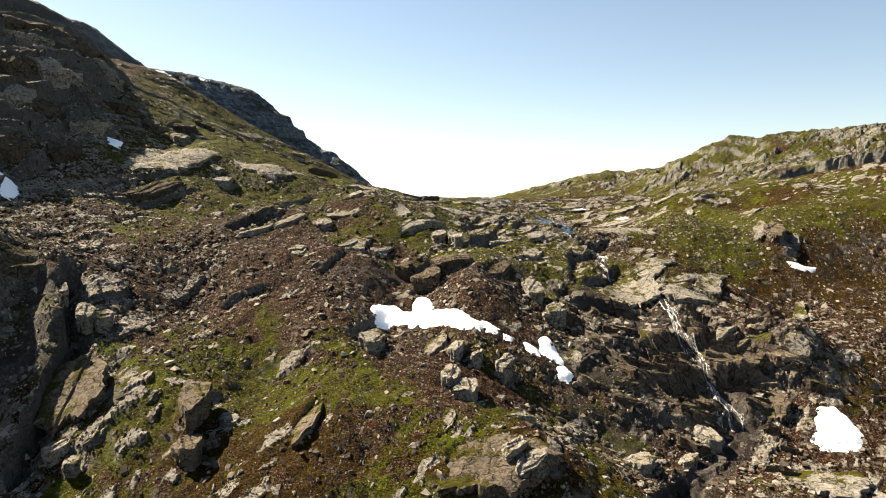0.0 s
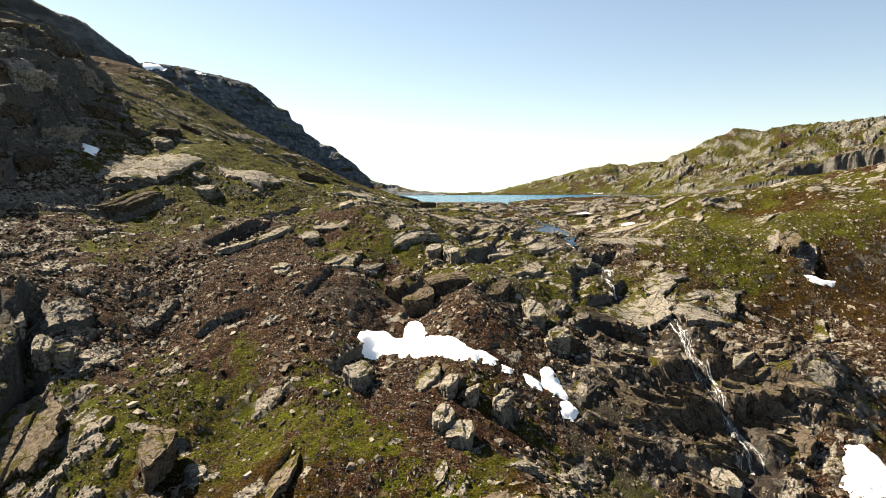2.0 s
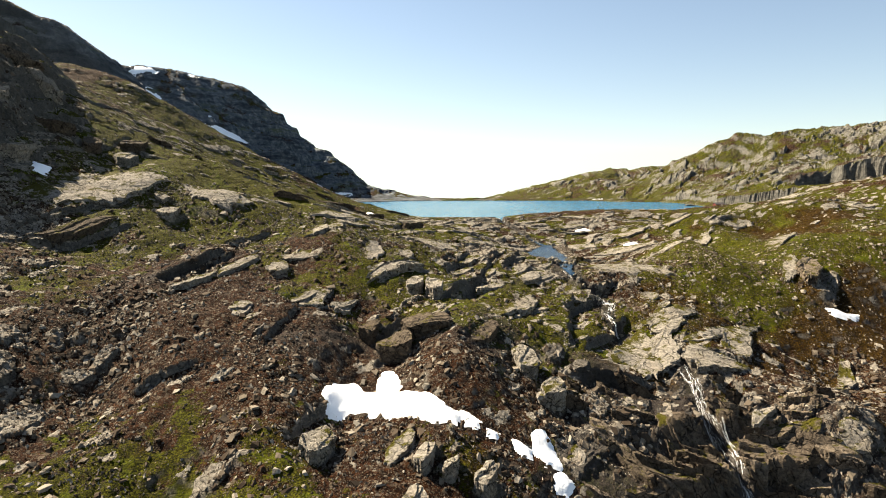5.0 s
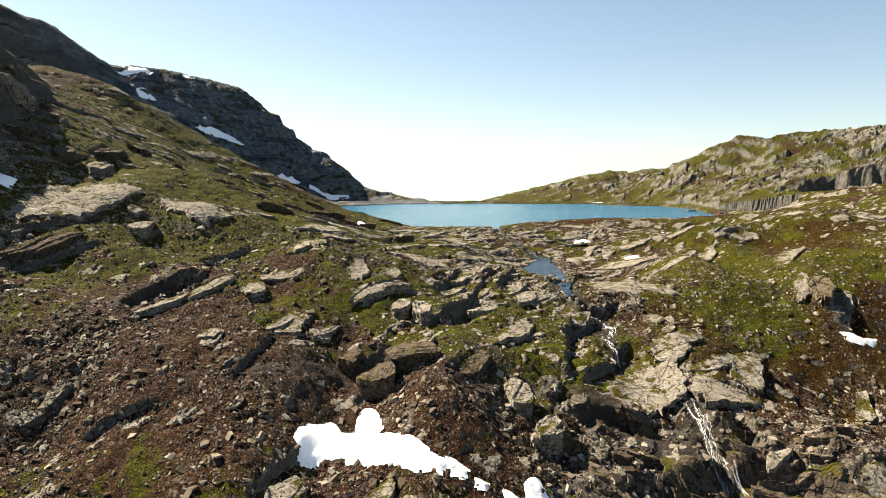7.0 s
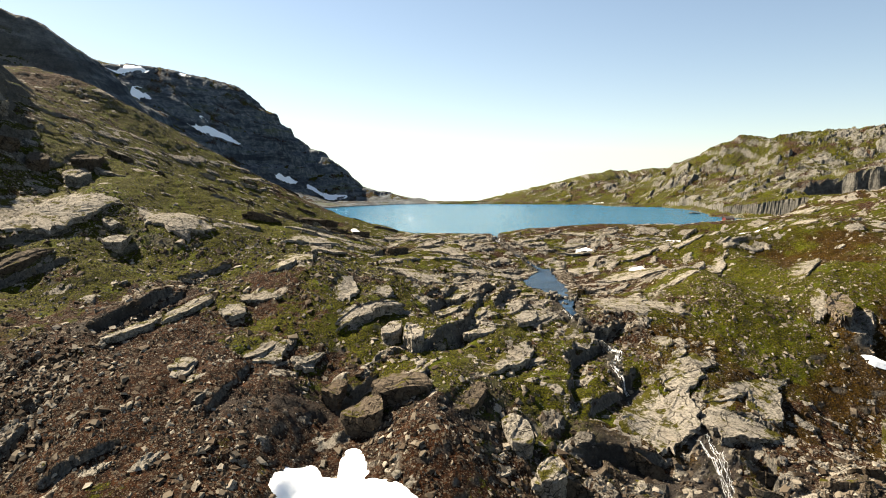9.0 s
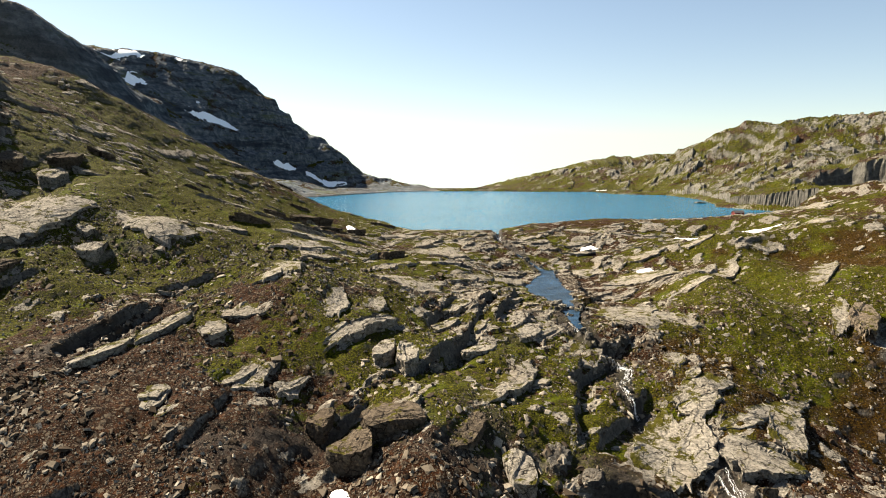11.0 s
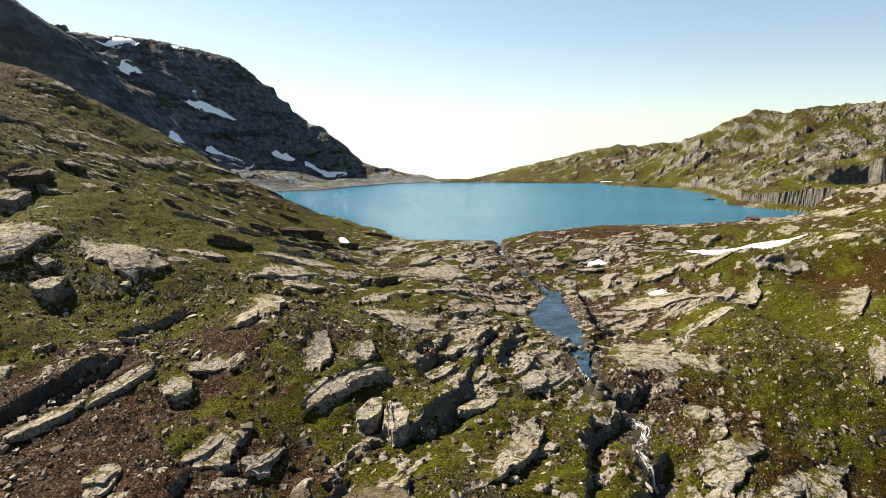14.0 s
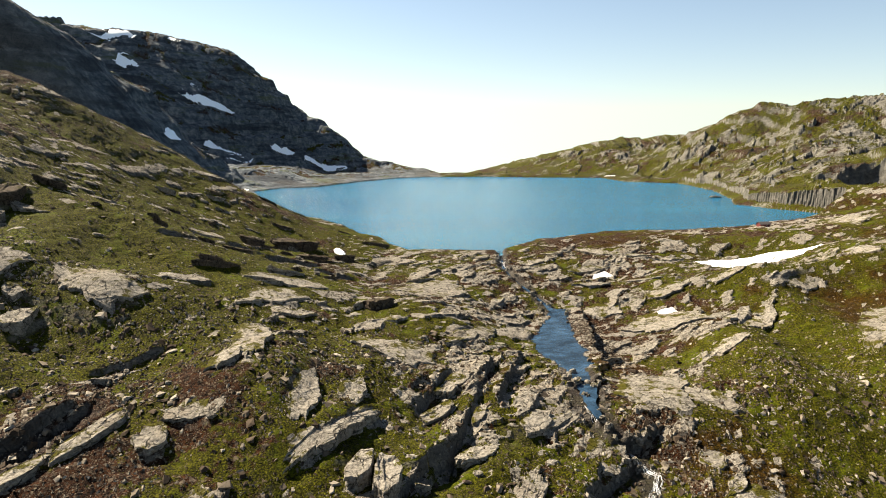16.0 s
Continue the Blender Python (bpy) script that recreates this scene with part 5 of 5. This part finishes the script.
part("pane", box(0.68, -1.77, 0.87, 1.42, -1.745, 1.43), PANE, win)

# ---- strewn stones ----
def chips(name, label, n, seed, area, keep, small, large):
    """A spread of small wedge-shaped stones, joined, over an area (x0, x1, y0, y1)."""
    rng = np.random.default_rng(seed)
    m = int(n * 3)
    x, y = rng.uniform(area[0], area[1], m), rng.uniform(area[2], area[3], m)
    z, mo, ro, we, he = relief(x, y)
    ok = (rng.random(m) < keep(x, y, mo)) & (inside(x, y, LAKE) < -1.5) & (np.abs(x) < 0.66 * y + 10) & (along(x, y, STREAM)[0] > 1.2)
    for ring in SNOW_RINGS:
        ok &= inside(x, y, ring) < 0.3
    x, y, z = x[ok][:n], y[ok][:n], z[ok][:n]
    n = len(x)
    form = np.array([(-1, -0.8, -0.6), (1, -0.8, -0.6), (1, 0.8, -0.6), (-1, 0.8, -0.6), (-0.55, -0.1, 0.45), (0.5, 0.15, 0.5)])
    size = small * (large / small) ** (rng.random(n) ** 2.2)
    v = form[None] * (1 + 0.45 * rng.uniform(-1, 1, (n, 6, 3))) * size[:, None, None]
    turn = rng.uniform(0, 6.283, n)[:, None]
    px, py = v[..., 0] * np.cos(turn) - v[..., 1] * np.sin(turn), v[..., 0] * np.sin(turn) + v[..., 1] * np.cos(turn)
    lean_x, lean_y = (land(x + 1, y) - land(x - 1, y)) / 2, (land(x, y + 1) - land(x, y - 1)) / 2
    pz = v[..., 2] + 0.9 * (np.clip(lean_x, -1, 1)[:, None] * px + np.clip(lean_y, -1, 1)[:, None] * py)
    co = np.stack([px + x[:, None], py + y[:, None], pz + (z + 0.25 * size)[:, None]], -1)
    first = 6 * np.arange(n)[:, None]
    corners = np.concatenate([first + np.array([0, 1, 5, 4]), first + np.array([2, 3, 4, 5]), first + np.array([1, 2, 5]), first + np.array([3, 0, 4])], 1).ravel()
    starts = (14 * np.arange(n)[:, None] + np.array([0, 4, 8, 11])).ravel()
    me = bpy.data.meshes.new(name)
    me.vertices.add(6 * n)
    me.vertices.foreach_set("co", co.astype(np.float32).ravel())
    me.loops.add(corners.size)
    me.loops.foreach_set("vertex_index", corners.astype(np.int32))
    me.polygons.add(len(starts))
    me.polygons.foreach_set("loop_start", starts.astype(np.int32))
    me.update(calc_edges=True)
    me.shade_flat()
    me.materials.append(SCREE)
    return tagged(new(name, me), label, "stones", kind="stuff")


def stones(name, label, n, seed, area, keep, small, large):
    """A spread of angular stones, joined, over an area (x0, x1, y0, y1)."""
    rng = np.random.default_rng(seed)
    m = int(n * 3.5)
    y = rng.uniform(area[2], area[3], m)
    x = rng.uniform(area[0], area[1], m)
    z, mo, ro, we, he = relief(x, y)
    ok = (rng.random(m) < keep(x, y, mo, ro, we)) & (inside(x, y, LAKE) < -1.5) & (np.abs(x) < 0.66 * y + 10) & (along(x, y, STREAM)[0] > 1.2)
    for ring in SNOW_RINGS:
        ok &= inside(x, y, ring) < 0.3
    x, y, z = x[ok][:n], y[ok][:n], z[ok][:n]
    n = len(x)
    cube = np.array([(sx, sy, sz) for sz in (-1, 1) for sx, sy in ((-1, -1), (1, -1), (1, 1), (-1, 1))], float)
    size = small * (large / small) ** (rng.random(n) ** 3.4)
    v = cube[None] * (1 + 0.6 * rng.uniform(-1, 1, (n, 8, 3))) * np.stack([size * rng.uniform(0.8, 1.5, n), size * rng.uniform(0.6, 1.1, n), size * rng.uniform(0.2, 0.5, n)], -1)[:, None]
    v[:, 4:, :2] *= rng.uniform(0.45, 0.95, (n, 1, 1))
    a, b, c = rng.uniform(0, 6.283, n), rng.normal(0, 0.25, n), rng.normal(0, 0.25, n)
    ca, sa = np.cos(a)[:, None], np.sin(a)[:, None]
    px, py, pz = v[..., 0], v[..., 1], v[..., 2]
    py, pz = py * np.cos(b)[:, None] - pz * np.sin(b)[:, None], py * np.sin(b)[:, None] + pz * np.cos(b)[:, None]
    px, pz = px * np.cos(c)[:, None] + pz * np.sin(c)[:, None], -px * np.sin(c)[:, None] + pz * np.cos(c)[:, None]
    px, py = px * ca - py * sa, px * sa + py * ca
    lean_x, lean_y = (land(x + 1, y) - land(x - 1, y)) / 2, (land(x, y + 1) - land(x, y - 1)) / 2
    pz = pz + 0.9 * (np.clip(lean_x, -1, 1)[:, None] * px + np.clip(lean_y, -1, 1)[:, None] * py)
    co = np.stack([px + x[:, None], py + y[:, None], pz + (z + 0.15 * size)[:, None]], -1)
    sides = np.array([(3, 2, 1, 0), (4, 5, 6, 7), (0, 1, 5, 4), (1, 2, 6, 5), (2, 3, 7, 6), (3, 0, 4, 7)])
    quads = (sides[None] + 8 * np.arange(n)[:, None, None]).reshape(-1, 4)
    me = bpy.data.meshes.new(name)
    me.vertices.add(8 * n)
    me.vertices.foreach_set("co", co.astype(np.float32).ravel())
    me.loops.add(quads.size)
    me.loops.foreach_set("vertex_index", quads.ravel().astype(np.int32))
    me.polygons.add(len(quads))
    me.polygons.foreach_set("loop_start", np.arange(0, quads.size, 4, dtype=np.int32))
    me.update(calc_edges=True)
    me.shade_flat()
    me.materials.append(SCREE)
    return tagged(new(name, me), label, "stones", kind="stuff")


def patchy(x, y, mo, seed):
    return ramp(fbm(x / 11, y / 11, seed, 3) + 0.15, 0.0, 0.5) * (1.0 - 0.8 * mo) + 0.05


stones("scree", "countless angular grey stones strewn over the slope", 26000, 21, (-105, 125, 84, 215), lambda x, y, mo, ro, we: patchy(x, y, mo, 121) + 0.08, 0.07, 0.55)
stones("scree", "grey stones scattered over the upper mossy slope", 14000, 22, (-125, 150, 195, 320), lambda x, y, mo, ro, we: patchy(x, y, 0.6 * mo, 125) + 0.15, 0.06, 0.4)
stones("scree", "coarse grey rubble filling the gully", 4500, 23, (-95, -45, 100, 200), lambda x, y, mo, ro, we: patchy(x, y, mo, 129), 0.10, 0.5)
stones("scree", "coarse broken rubble at the foot of the falls", 3800, 24, (12, 75, 95, 150), lambda x, y, mo, ro, we: patchy(x, y, mo, 133), 0.10, 0.6)
stones("gravel", "flat of grey gravel beside the pool", 3500, 25, (38.5, 48, 212, 246), lambda x, y, mo, ro, we: blob(x, y, 43.5, 230, 3.5, 14), 0.07, 0.3)
chips("stone_chips", "small pale stones sprinkled over brown earth and moss", 42000, 31, (-105, 125, 84, 210), lambda x, y, mo: 0.15 + ramp(fbm(x / 7, y / 7, 141, 3), -0.1, 0.5), 0.08, 0.34)
chips("stone_chips", "small pale stones sprinkled over the upper moss", 20000, 32, (-110, 130, 175, 312), lambda x, y, mo: 0.12 + ramp(fbm(x / 6, y / 6, 145, 3), -0.05, 0.5), 0.08, 0.32)
